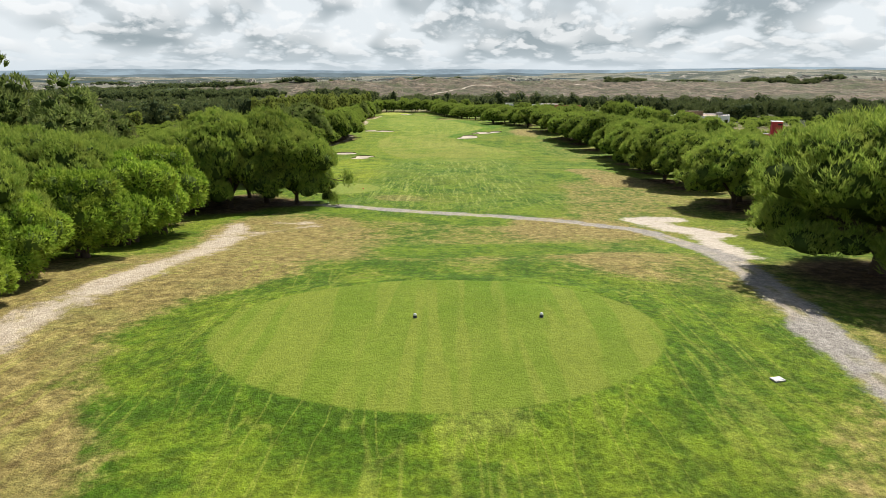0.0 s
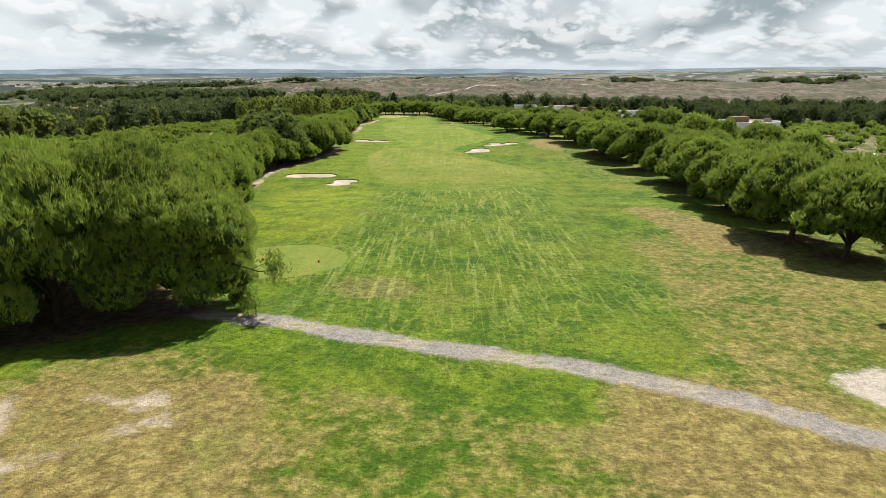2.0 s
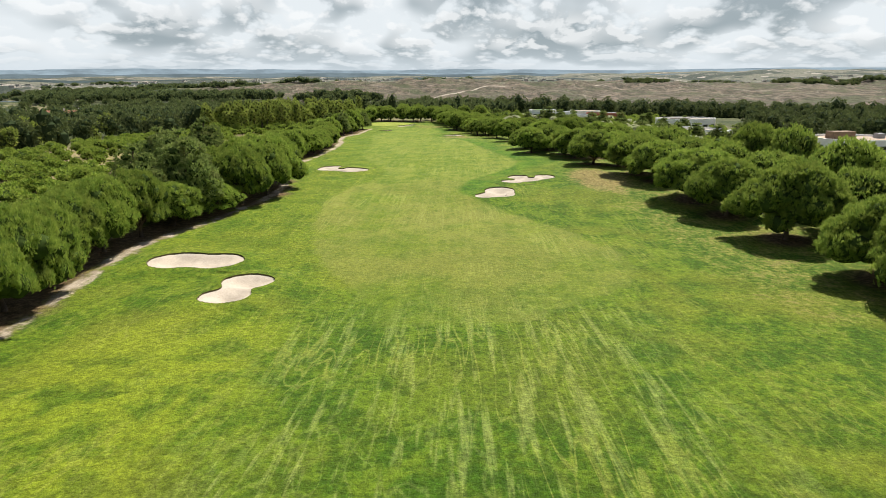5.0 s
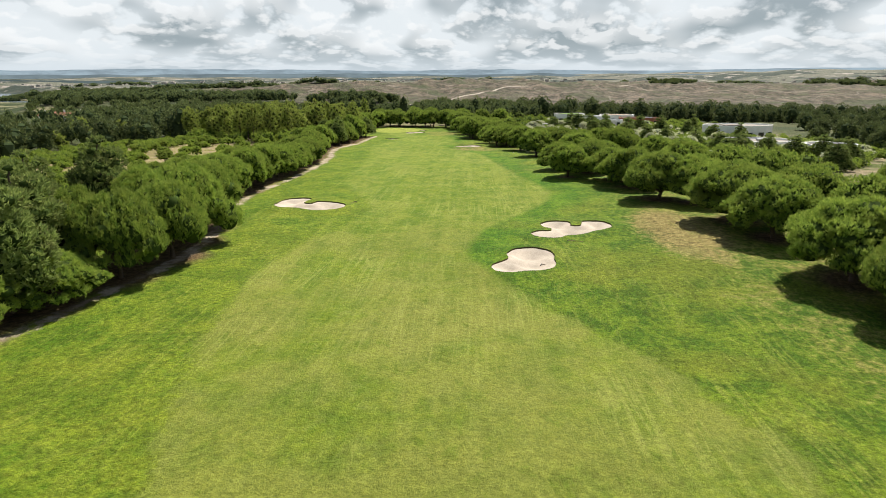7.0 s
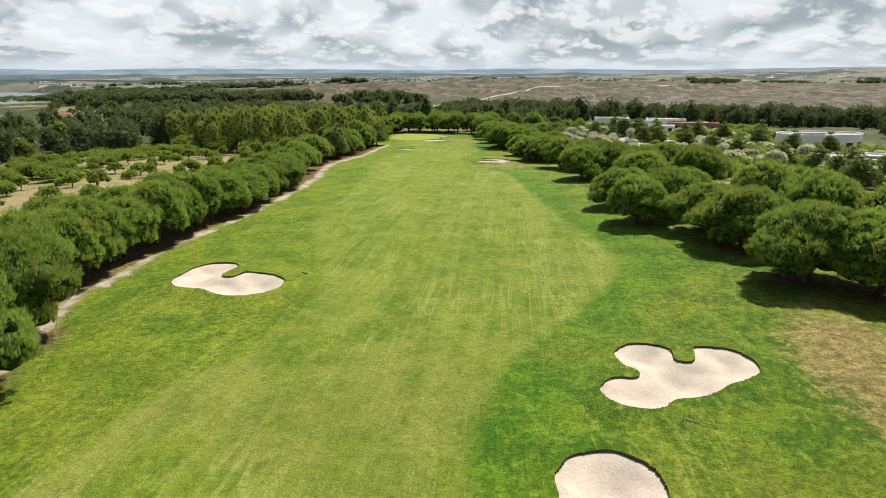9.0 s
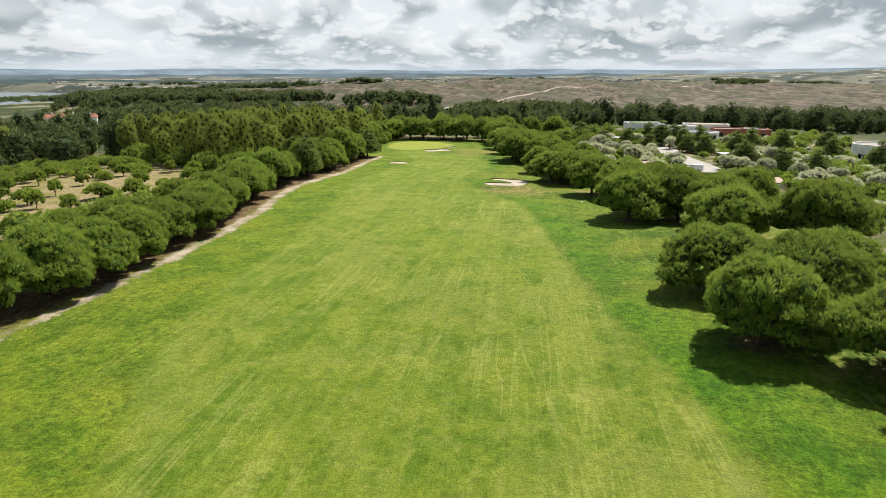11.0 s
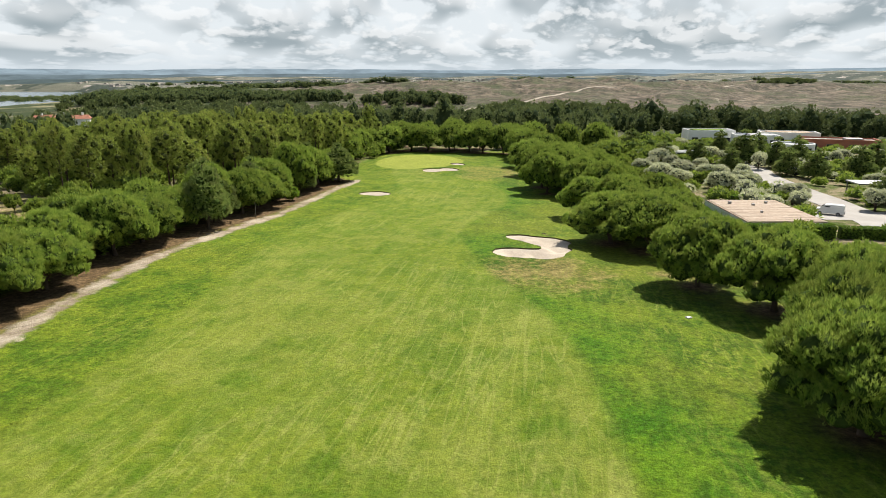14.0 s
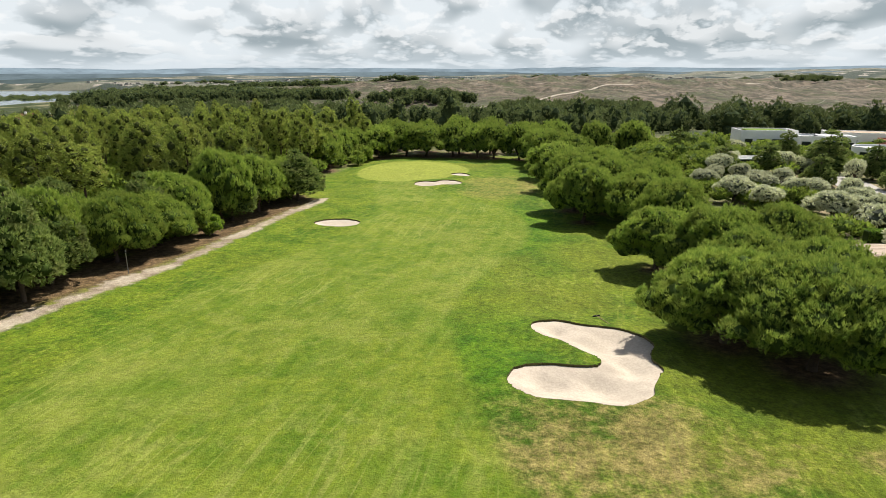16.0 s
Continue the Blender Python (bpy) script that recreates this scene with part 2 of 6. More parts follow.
def height(x, y):
    x, y = np.asarray(x, float), np.asarray(y, float)
    z = np.interp(y, YS, ZS)
    z = (z + np.interp(y - 4, YS, ZS) + np.interp(y + 4, YS, ZS)) / 3
    # the right-hand side of the middle stretch lies higher
    z = z + 0.04 * np.clip(x, -8, 25) * smooth(175, 200, y) * smooth(320, 280, y) * smooth(90, 52, x)
    near = smooth(900, 300, np.hypot(x, y - 250))
    z = z + 0.28 * waves(x, y, 38, 3) * near + 0.08 * waves(x, y, 11, 4) * near
    # turf shoulders of tees and green, raised rims at the sand
    z = z + 0.35 * smooth(3.0, -0.5, tee_sdf(x, y)) + 0.4 * smooth(5, -1, green_sdf(x, y))
    z = z + 0.35 * np.exp(-(np.clip(all_bunkers(x, y), 0, 9) / 2.2) ** 2)
    # land falling away to both sides of the hole
    side = np.clip(np.abs(x + 5) - 55, 0, 900)
    z = z - 6 * smooth(0, 160, side) * smooth(-200, 200, y) * (x < 0) - 1.0 * smooth(0, 160, side) * (x > 0) * smooth(0, 200, y)
    # valley, bare hill and far ridges
    r = np.hypot(x, y)
    far = smooth(480, 950, r)
    valley = -26 - 14 * smooth(-300, -1000, x)
    bear = np.degrees(np.arctan2(x, np.maximum(y, 1e-3)))
    crest = np.interp(bear, [-60, -34, -24, -14, -4, 6, 20, 34, 60], [-48, -46, -34, -14, -4, -5, -8, -2, 10])
    foot = np.interp(bear, [-60, -20, 0, 20, 60], [1500, 1100, 900, 800, 700])
    up_hill = smooth(0, 1, (r - foot) / 900)
    hill = valley + (crest - valley) * up_hill + 13 * waves(x, y, 260, 8) * up_hill + 8 * waves(x, y, 110, 9) * up_hill
    hill = hill + (-36 - hill) * smooth(1950, 2600, r) + 12 * waves(x, y, 900, 10) * smooth(1900, 2600, r)
    plain_far = np.interp(r, [2600, 3600, 4900], [0, 28, 42]) + 9 * waves(x, y, 700, 12) * smooth(2600, 3600, r)
    hill = hill + plain_far * smooth(-50, 20, bear + 30) * (1 + 0.9 * smooth(0, 32, bear))
    rise = np.exp(-(np.clip(rod(x, y, *RISE, 50), 0, 900) / 60) ** 2)
    hill = hill + (-20 - hill) * rise
    knoll = np.exp(-(np.hypot((x + 179) / 1.15, y - 1068) / 52) ** 4)
    hill = hill + (-17 - hill) * knoll
    lake = smooth(60, -120, np.minimum(np.hypot(x + 1860, y - 1650) - 690, np.hypot(x + 1300, y - 1450) - 260) + 90 * waves(x, y, 500, 71))
    hill = hill + (-58 - hill) * lake
    hill = np.where(y < 0, -20 + 0 * hill, hill)
    z = z * (1 - far) + hill * far
    return z


def ground_at(x, y):
    return float(height(np.array([x]), np.array([y]))[0])


def steps(lo, hi, fine_lo, fine_hi, fine, grow, most):
    out = list(np.arange(fine_lo, fine_hi + 1e-6, fine))
    s, v = fine, fine_hi
    while v < hi:
        s = min(s * grow, most(v)); v += s; out.append(min(v, hi))
    s, v = fine, fine_lo
    while v > lo:
        s = min(s * grow, most(v)); v -= s; out.insert(0, max(v, lo))
    return np.array(out)


# ---- where trees stand (needed for the litter on the ground as well) ----
rng = random.Random(7)


def jit(a):
    return rng.uniform(-a, a)


# stone pines beside the fairway: x, y, crown radius; the height goes by the stretch of the row
PINES = []
TALL_Y = [20, 60, 100, 118, 137, 168, 184, 198, 219, 232, 253, 268, 283, 302, 320, 342, 358, 378, 391, 412, 440]
TALL_H = [9.0, 8.9, 8.2, 8.0, 8.6, 8.4, 7.2, 6.8, 6.5, 6.3, 5.8, 5.8, 6.3, 6.7, 6.3, 6.6, 6.3, 7.0, 7.6, 7.4, 7.0]


def row_height(y):
    return float(np.interp(y, TALL_Y, TALL_H))


BY_THE_TEE = [(26.2, 36, 5.96), (36.1, 52.4, 6.06), (33, 28, 5.2), (40.5, 60.8, 5.33), (34.3, 72.7, 4.57), (37.8, 78.5, 4.8), (36.3, 92.1, 4.3), (35.4, 99.8, 4.5),
              (37.5, 112.2, 4.25), (38, 121, 4.6), (39.8, 133.5, 4.61), (41.4, 144.1, 4.57), (42.8, 152, 5), (40.7, 168.2, 4.75), (38.6, 180.8, 4.34), (36.9, 189.2, 4.6)]
BY_THE_TRAPS = [(35.4, 202.3, 4.16), (34.6, 211, 4.5), (29.5, 227, 4.4), (34, 224, 4.4), (19.2, 250.6, 3.7), (24.2, 256, 4.23), (26.9, 246.1, 4.25), (27.9, 238.5, 4.28), (19.7, 263.2, 4.1),
                (27, 260.5, 4.2), (17.6, 296, 4.1), (24.5, 297.4, 4.1), (19.3, 301.5, 3.74), (22, 305.5, 3.96), (27.6, 289.8, 4.03), (25.7, 281.1, 4.22)]
BY_THE_VILLAS = [(15.3, 323.4, 4.15), (20.2, 317.5, 4.14), (24.5, 313.4, 3.64), (8.9, 341.6, 4.5), (12.9, 337.6, 4.8), (12.2, 347.7, 4.3), (16.6, 345.6, 3.91),
                 (6.9, 360.2, 3.55), (11.8, 356, 3.93), (17.2, 357, 3.74), (9.9, 372.7, 3.78)]
BY_THE_GREEN = [(-0.6, 390.9, 4.2), (4.4, 389.9, 4.2), (0.5, 382.8, 3.79), (6.5, 379.8, 3.99), (9.5, 385.9, 4.19), (3.5, 398, 4.2), (8.5, 397, 4.2), (-2.5, 409.2, 4.41), (1.5, 415.3, 4.42),
                (-4, 424.3, 4.42), (-0.5, 431.2, 4.42), (4.5, 406.1, 4.21), (-6, 438.2, 4.21)]
for x, y, r in BY_THE_TEE + BY_THE_TRAPS + BY_THE_VILLAS + BY_THE_GREEN:
    PINES.append((x, y, r * (1.2 if y < 232 else 1.06), row_height(y) + 0.45 * math.sin(x * 7.3 + y * 3.1)))
# outer rows behind the first one
for y in range(62, 226, 11):
    base = float(np.interp(y, [60, 120, 160, 225], [45, 50, 52, 47]))
    PINES.append((base + jit(1.5), y + jit(2), 4.7 + jit(0.5), row_height(y) * 0.93 + jit(0.5)))
for y in range(146, 215, 13):
    PINES.append((float(np.interp(y, [60, 120, 160, 225], [54, 59, 60, 55])) + jit(2), y + jit(3), 4.6 + jit(0.6), 9.4 + jit(0.6)))
for x, y in [(44, 240), (39, 246), (37, 258), (45, 226), (35, 278), (34, 300)]:
    PINES.append((x, y, 4.4 + jit(0.4), 7.0 + jit(0.4)))
# left edge of the first tee and the big group by the path
for x, y, r, h in [
    (-18.5, 75.9, 4.62, 8.64), (-22.7, 77.6, 5.86, 11.13), (-26.2, 74.3, 5.53, 11.07), (-29.2, 78.4, 5.45, 10.71), (-31.5, 71.4, 4.6, 8.99), (-26.4, 82.6, 4.8, 9.4),
    (-27.8, 33.4, 4.45, 7.49), (-30.9, 48.1, 5.04, 8.71), (-32.1, 57.3, 5.17, 8.76), (-27, 24, 4.2, 7.4), (-36.8, 38.9, 5.05, 8.84), (-41.8, 54.6, 5.57, 9.98), (-38.9, 60.8, 5.12, 9.39), (-31.9, 62.7, 5.02, 8.36),
    (-33, 27, 4.6, 8), (-27, 15, 4.4, 7.6), (-47.9, 57.9, 5.57, 10.47), (-44.9, 66.2, 5.3, 9.79), (-38.5, 67.8, 4.86, 8.92), (-53.8, 61.2, 5.49, 10.02)]:
    PINES.append((x, y, r, h))
# hedge-like row along the sandy path
ROW_Y = [98, 103, 109, 116, 122, 129, 136, 142, 148, 155, 161, 167, 174, 181, 189, 196, 203, 209, 215, 221, 227, 233, 239, 245, 250, 256, 262, 268, 274, 280, 286, 292, 299, 305, 311, 317, 323, 329, 336, 344, 351, 358, 365, 373, 380, 387, 393]
for i, y in enumerate(ROW_Y):
    xp = float(np.interp(y, [p[1] for p in PATH_R], [p[0] for p in PATH_R]))
    h = float(np.interp(y, [100, 125, 160, 182, 206, 225, 245, 270, 315, 335, 360, 393], [8.6, 9.0, 7.4, 7.8, 8.3, 7.0, 6.6, 5.4, 5.6, 6.8, 7.2, 7.8]))
    off = float(np.interp(y, [100, 130, 280, 300, 393], [3.8, 3.0, 3.4, 4.8, 5.2]))
    if 172 < y < 187:
        h = 5.0
    near_in = 2.0 * float(smooth(176, 186, y) * smooth(216, 206, y))
    if y > 285:
        h *= 1 + jit(0.2)
        off += abs(jit(1.6))
    PINES.append((xp - off + near_in + jit(0.5), y + jit(0.8), 3.9 + 0.7 * float(smooth(150, 125, y)) + 0.3 * near_in + jit(0.4), h + jit(0.5)))
    if i % 2 == 0:
        PINES.append((xp - off - 5.6 + jit(1), y + 3 + jit(1.5), 3.5 + jit(0.4), h * 0.92 + jit(0.5)))
# ring of pines round the back of the green
for i in range(15):
    a = radians(200 - i * 13.5)
    PINES.append((-30 + 26 * math.cos(a) + jit(1), 433 + 24 * math.sin(a) + jit(1.5), 4.6 + jit(0.4), 7.6 + jit(0.6)))
for i in range(9):
    PINES.append((-58 + i * 9 + jit(2), 467 + jit(4), 4.6 + jit(0.5), 8.5 + jit(0.8)))


def tree_cover(x, y):
    d = np.full(np.shape(x), 60.0)
    for tx, ty, r, h in PINES:
        near = (np.abs(x - tx) < 12) & (np.abs(y - ty) < 12)
        d[near] = np.minimum(d[near], np.hypot(x[near] - tx, y[near] - ty) - r)
    return d


# ---- the ground sheet ----
XS = steps(-4900, 4900, -54, 50, 0.8, 1.08, lambda v: 32 if abs(v) < 1000 else 32 + (abs(v) - 1000) * 0.1)
YG = steps(-700, 4900, 4, 452, 0.8, 1.08, lambda v: 25 if v < 0 else (22 if v < 2000 else 22 + (v - 2000) * 0.12))
GX, GY = np.meshgrid(XS, YG)
GZ = height(GX, GY)


def dryness(x, y):
    """How much of the turf is straw: the tee's banks, the right edge, patches."""
    ring = tee_sdf(x, y)
    d = 1.0 * smooth(46, 36, y) * smooth(1.2, 6.0, ring) * smooth(-7, -13, x)
    d = d + 0.52 * smooth(46, 38, y) * smooth(3.5, 6.5, ring) * smooth(6, 12, x)
    d = d + 0.55 * smooth(16, 10, y) * smooth(12, 4, np.abs(x - 2))
    d = d + 0.30 * smooth(31, 36, y) * smooth(46, 40, y) * smooth(-20, -14, x) * smooth(16, 10, x)
    d = d + 0.35 * smooth(40, 46, y) * smooth(62, 54, y) * smooth(-22, -18, x) * smooth(-4, -9, x)
    d = d + 0.46 * smooth(37, 44, y) * smooth(67, 62, y) * smooth(-26, -20, x) * smooth(21, 15, x)
    d = d - 0.7 * smooth(5, 2, np.abs(y - 45 - 0.1 * x)) * smooth(10, 4, np.abs(x - 3)) - 0.9 * smooth(5, 2, np.abs(y - 66.5 + 0.45 * x)) * smooth(12, 6, np.abs(x + 3))
    d = d + 0.5 * smooth(73, 67, y + 0.45 * np.clip(x, 0, 20)) * smooth(50, 56, y) * (smooth(-8, -12, x) + smooth(4, 9, x)) * smooth(-26, -20, x)
    d = d + 0.56 * smooth(60, 68, y) * smooth(112, 96, y) * smooth(11, 18, x - 0.12 * (y - 80))
    d = d + 0.7 * smooth(1.25, 0.5, rod(x, y, 26, 118.4, 29, 97, 0) / 4.0)
    d = d + 0.95 * smooth(2.6, 1.2, np.hypot((x + 6.4) / 1.7, (y - 81.9) / 1.7)) + 0.4 * smooth(4, 1, np.hypot((x + 1.0) / 1.6, (y - 80) / 1.1))
    d = d + 0.40 * smooth(120, 150, y) * smooth(420, 330, y) * smooth(18, 28, x + 0.05 * (y - 200))
    d = d + 0.5 * smooth(8, 2.5, np.hypot((x - 25.4), (y - 206) / 1.9)) + 0.45 * smooth(4, 1, rod(x, y, 6.8, 259, 5.9, 279, 0)) + 0.35 * smooth(5, 1, np.hypot(x - 12, y - 264))
    d = d + 0.62 * smooth(1.15, 0.25, np.hypot((x - 0.5) / 12.5, (y - 325.0) / 10.5)) + 0.5 * smooth(3, 1, np.hypot((x - 13.8) / 1.4, y - 327.3))
    d = d + 0.7 * smooth(9, 4, np.hypot((x + 14) / 1.2, (y - 412) / 2.2))
    d = d + 0.8 * smooth(1.6, 0.5, np.hypot((x - 1.5) / 1.4, y - 18.2))
    return np.clip(d, -0.6, 1.2)


def field_mask(x, y):
    f = smooth(-49, -56, x) * smooth(-132, -110, x) * smooth(110, 160, y) * smooth(372, 345, y)
    return f


WILD_Y = [-100, 60, 100, 225, 250, 300, 340, 360, 400, 450, 480]


def wild_mask(x, y):
    """Past the course's own trees: gardens, scrub and woodland floor."""
    right = np.interp(y, WILD_Y, [62, 58, 63, 60, 46, 36, 30, 23, 15, 12, -20])
    left = np.interp(y, [-100, 60, 95, 110, 200, 330, 450, 480], [-42, -42, -44, -42, -45, -52, -50, -20])
    return np.clip(smooth(-2, 3, x - right) + smooth(-2, 3, left - x) + smooth(454, 468, y) + smooth(-30, -60, y), 0, 1)


PATH_X = [float(v) for v in np.interp(YG, [p[1] for p in PATH_R], [p[0] for p in PATH_R])]
verge = np.maximum(GX - np.array(PATH_X)[:, None] + 0.2, np.array(PATH_X)[:, None] - 7.5 - GX) + 30 * smooth(104, 98, GY) + 30 * smooth(392, 400, GY)
FIELDS = {
    "wild": wild_mask(GX, GY),
    "tee": tee_sdf(GX, GY), "green": green_sdf(GX, GY), "fair": fair_sdf(GX, GY),
    "path_l": np.minimum(ribbon(GX, GY, PATH_L, 0.95), np.minimum(rod(GX, GY, -19.5, 55, -13, 60.5, 0.1), rod(GX, GY, -17.5, 63, -14, 62, 0.3))), "path_e": ribbon(GX, GY, PATH_E, 0.95), "path_r": ribbon(GX, GY, PATH_R, 0.45) - 0.35 * smooth(275, 300, GY) + 0.35 * waves(GX * 0 + 3, GY, 17, 81),
    "patch": np.minimum(rod(GX, GY, 20.5, 63.7, 24.2, 55.3, 1.9), np.minimum(rod(GX, GY, 21.7, 64.4, 24.0, 64.1, 1.6), rod(GX, GY, 23.5, 55.3, 20.7, 42.4, 1.2))),
    "trap": all_bunkers(GX, GY), "cover": np.minimum(tree_cover(GX, GY), np.maximum(verge - 0.4, -2.4)), "dry": dryness(GX, GY), "field": field_mask(GX, GY),
}


def sheet(name, xs, ys, zs, fields, keep=None):
    """A grid mesh with named point values."""
    ny, nx = zs.shape
    idx = np.arange(nx * ny).reshape(ny, nx)
    quads = np.stack([idx[:-1, :-1], idx[:-1, 1:], idx[1:, 1:], idx[1:, :-1]], -1).reshape(-1, 4)
    if keep is not None:
        quads = quads[keep.reshape(-1)]
    me = bpy.data.meshes.new(name)
    me.vertices.add(nx * ny)
    me.vertices.foreach_set("co", np.stack([xs, ys, zs], -1).astype(np.float32).ravel())
    me.loops.add(quads.size)
    me.loops.foreach_set("vertex_index", quads.ravel().astype(np.int32))
    me.polygons.add(len(quads))
    me.polygons.foreach_set("loop_start", np.arange(0, quads.size, 4, dtype=np.int32))
    me.update(calc_edges=True)
    for k, v in fields.items():
        a = me.attributes.new(k, "FLOAT", "POINT")
        a.data.foreach_set("value", np.asarray(v, np.float32).ravel())
    me.polygons.foreach_set("use_smooth", np.ones(len(quads), bool))
    return me


def turf_material():
    m, n = material("turf")
    p = n.add("ShaderNodeNewGeometry").outputs["Position"]
    sepx = n.add("ShaderNodeSeparateXYZ")
    n.put(sepx.inputs[0], p)
    X, Y = sepx.outputs[0], sepx.outputs[1]
    big, mid, small, tiny = n.noise(p, 0.06, 4, 0.6), n.noise(p, 0.25, 5, 0.62, 0.4), n.noise(p, 1.4, 5, 0.68), n.noise(p, 6.0, 4, 0.75)
    blade = n.noise(p, 19.0, 2, 0.8)
    both = n.math("ADD", n.math("MULTIPLY", mid, 0.55), n.math("MULTIPLY", small, 0.45))

    def tracks(turn, wide, long, warp, thin, seed):
        """Thin wandering wheel lines: the level lines of a stretched noise."""
        q = n.vscale(p, (wide, long, 1), (0, 0, turn))
        s = n.add("ShaderNodeVectorMath", operation="ADD")
        n.put(s.inputs[0], q)
        s.inputs[1].default_value = (seed, seed * 1.7, 0)
        v = n.noise(s.outputs[0], 1.0, 2, 0.5, warp)
        return n.ramp(n.math("ABSOLUTE", n.math("SUBTRACT", v, 0.5)), thin, thin * 0.25)

    t1, t2, t3, t4 = tracks(3, 0.42, 0.010, 0.1, 0.014, 3), tracks(-17, 0.34, 0.012, 0.15, 0.012, 9), tracks(19, 0.36, 0.012, 0.15, 0.012, 14), tracks(48, 0.10, 0.035, 0.3, 0.007, 21)
    some = n.ramp(n.noise(p, 0.07, 3), 0.42, 0.60)
    lines = n.math("MAXIMUM", n.math("MAXIMUM", n.math("MULTIPLY", t1, 0.9), t2), n.math("MAXIMUM", t3, n.math("MULTIPLY", t4, 0.3)))
    worn = n.math("MULTIPLY", n.math("MULTIPLY", lines, n.ramp(small, 0.25, 0.55)), some)
    # rough, with darker and yellower drifts
    rough = n.mix(n.ramp(both, 0.42, 0.60), (0.066, 0.138, 0.007), (0.170, 0.246, 0.015))
    rough = n.mix(n.math("MULTIPLY", n.ramp(big, 0.46, 0.62), n.ramp(Y, 34, 60, 0.18, 0.5)), rough, (0.235, 0.245, 0.025))
    pale = n.noise(n.vscale(p, (1.1, 0.28, 1), (0, 0, -12)), 1.0, 4, 0.7, 0.8)
    rough = n.mix(n.math("MULTIPLY", n.ramp(pale, 0.54, 0.70), n.ramp(Y, 34, 60, 0.25, 0.5)), rough, (0.300, 0.345, 0.058))
    straw = n.mix(n.ramp(small, 0.35, 0.68), (0.205, 0.155, 0.050), (0.395, 0.320, 0.112))
    straw = n.mix(n.math("MULTIPLY", n.ramp(mid, 0.52, 0.68), 0.6), straw, (0.24, 0.235, 0.065))
    dryv = n.math("ADD", n.attr("dry"), n.math("MULTIPLY", n.math("SUBTRACT", both, 0.5), 2.2))
    col = n.mix(n.ramp(dryv, 0.28, 0.78), rough, straw)
    collar = n.math("MULTIPLY", n.math("MULTIPLY", n.ramp(n.attr("tee"), 6.0, 1.0), n.ramp(Y, 36, 30)), n.ramp(X, -12, -8))
    col = n.mix(n.math("MULTIPLY", collar, 0.7), col, n.mix(n.ramp(both, 0.42, 0.62), (0.056, 0.132, 0.005), (0.180, 0.275, 0.015)))
    lime = n.math("MULTIPLY", n.math("MULTIPLY", n.ramp(X, -8, -16), n.ramp(X, -30, -24)), n.math("MULTIPLY", n.ramp(Y, 96, 106), n.ramp(Y, 150, 132)))
    col = n.mix(n.math("MULTIPLY", lime, n.ramp(mid, 0.40, 0.58, 0.15, 0.75)), col, (0.270, 0.330, 0.020))
    near_left = n.math("MULTIPLY", n.math("MULTIPLY", n.ramp(X, -6, -12), n.ramp(Y, 140, 160)), n.ramp(Y, 440, 420))
    col = n.mix(n.math("MULTIPLY", near_left, 0.55), col, n.mix(n.ramp(both, 0.40, 0.60), (0.105, 0.190, 0.009), (0.235, 0.290, 0.022)))
    # light mower scars in the long grass beyond the track
    scar = n.noise(n.vscale(p, (1.3, 0.09, 1), (0, 0, -14)), 1.0, 3, 0.66, 0.3)
    scar2 = n.noise(n.vscale(p, (1.5, 0.07, 1), (0, 0, 15)), 1.0, 3, 0.62, 0.25)
    zone = n.math("MULTIPLY", n.ramp(Y, 70, 80), n.ramp(Y, 150, 138))
    zone = n.math("MULTIPLY", zone, n.math("MULTIPLY", n.ramp(X, -15, -9), n.ramp(X, 19, 12)))
    scars = n.math("MULTIPLY", zone, n.math("MAXIMUM", n.math("MAXIMUM", n.ramp(scar, 0.53, 0.70), n.ramp(scar2, 0.54, 0.70)), n.math("MULTIPLY", n.math("MAXIMUM", t2, t3), 0.35)))
    col = n.mix(n.math("MULTIPLY", n.math("SUBTRACT", zone, scars, clamp=True), 0.5), col, n.mix(n.ramp(both, 0.42, 0.6), (0.046, 0.115, 0.006), (0.129, 0.215, 0.013)))
    col = n.mix(n.math("MULTIPLY", scars, 0.5), col, (0.36, 0.425, 0.115))
    col = n.mix(n.math("MULTIPLY", worn, 0.45), col, (0.310, 0.340, 0.055))
    # mown fairway: drifts of green and yellow, wheel lines
    fair = n.mix(n.ramp(both, 0.38, 0.62), (0.108, 0.192, 0.010), (0.222, 0.282, 0.022))
    fair = n.mix(n.math("MULTIPLY", n.ramp(n.math("ADD", n.math("MULTIPLY", big, 0.6), n.math("MULTIPLY", mid, 0.4)), 0.47, 0.58), 0.5), fair, (0.265, 0.302, 0.052))
    band = n.noise(n.vscale(p, (0.55, 0.012, 1), (0, 0, 3)), 1.0, 2, 0.5, 0.2)
    fair = n.mix(n.math("MULTIPLY", n.ramp(n.noise(p, 0.11, 3, 0.5), 0.5, 0.66), 0.35), fair, (0.125, 0.215, 0.014))
    fair = n.mix(n.math("MULTIPLY", n.ramp(band, 0.47, 0.60), 0.26), fair, (0.285, 0.335, 0.041))
    streak = n.noise(n.vscale(p, (1.3, 0.07, 1), (0, 0, -9)), 1.0, 4, 0.65, 0.9)
    fair = n.mix(n.math("MULTIPLY", n.math("MULTIPLY", n.ramp(streak, 0.52, 0.68), 0.42), some), fair, (0.325, 0.375, 0.066))
    sweep = n.math("MAXIMUM", n.ramp(scar, 0.50, 0.70), n.ramp(scar2, 0.51, 0.70))
    fair = n.mix(n.math("MULTIPLY", sweep, 0.20), fair, (0.315, 0.385, 0.075))
    dry_mid = n.math("MULTIPLY", n.ramp(Y, 222, 190), n.ramp(big, 0.34, 0.56))
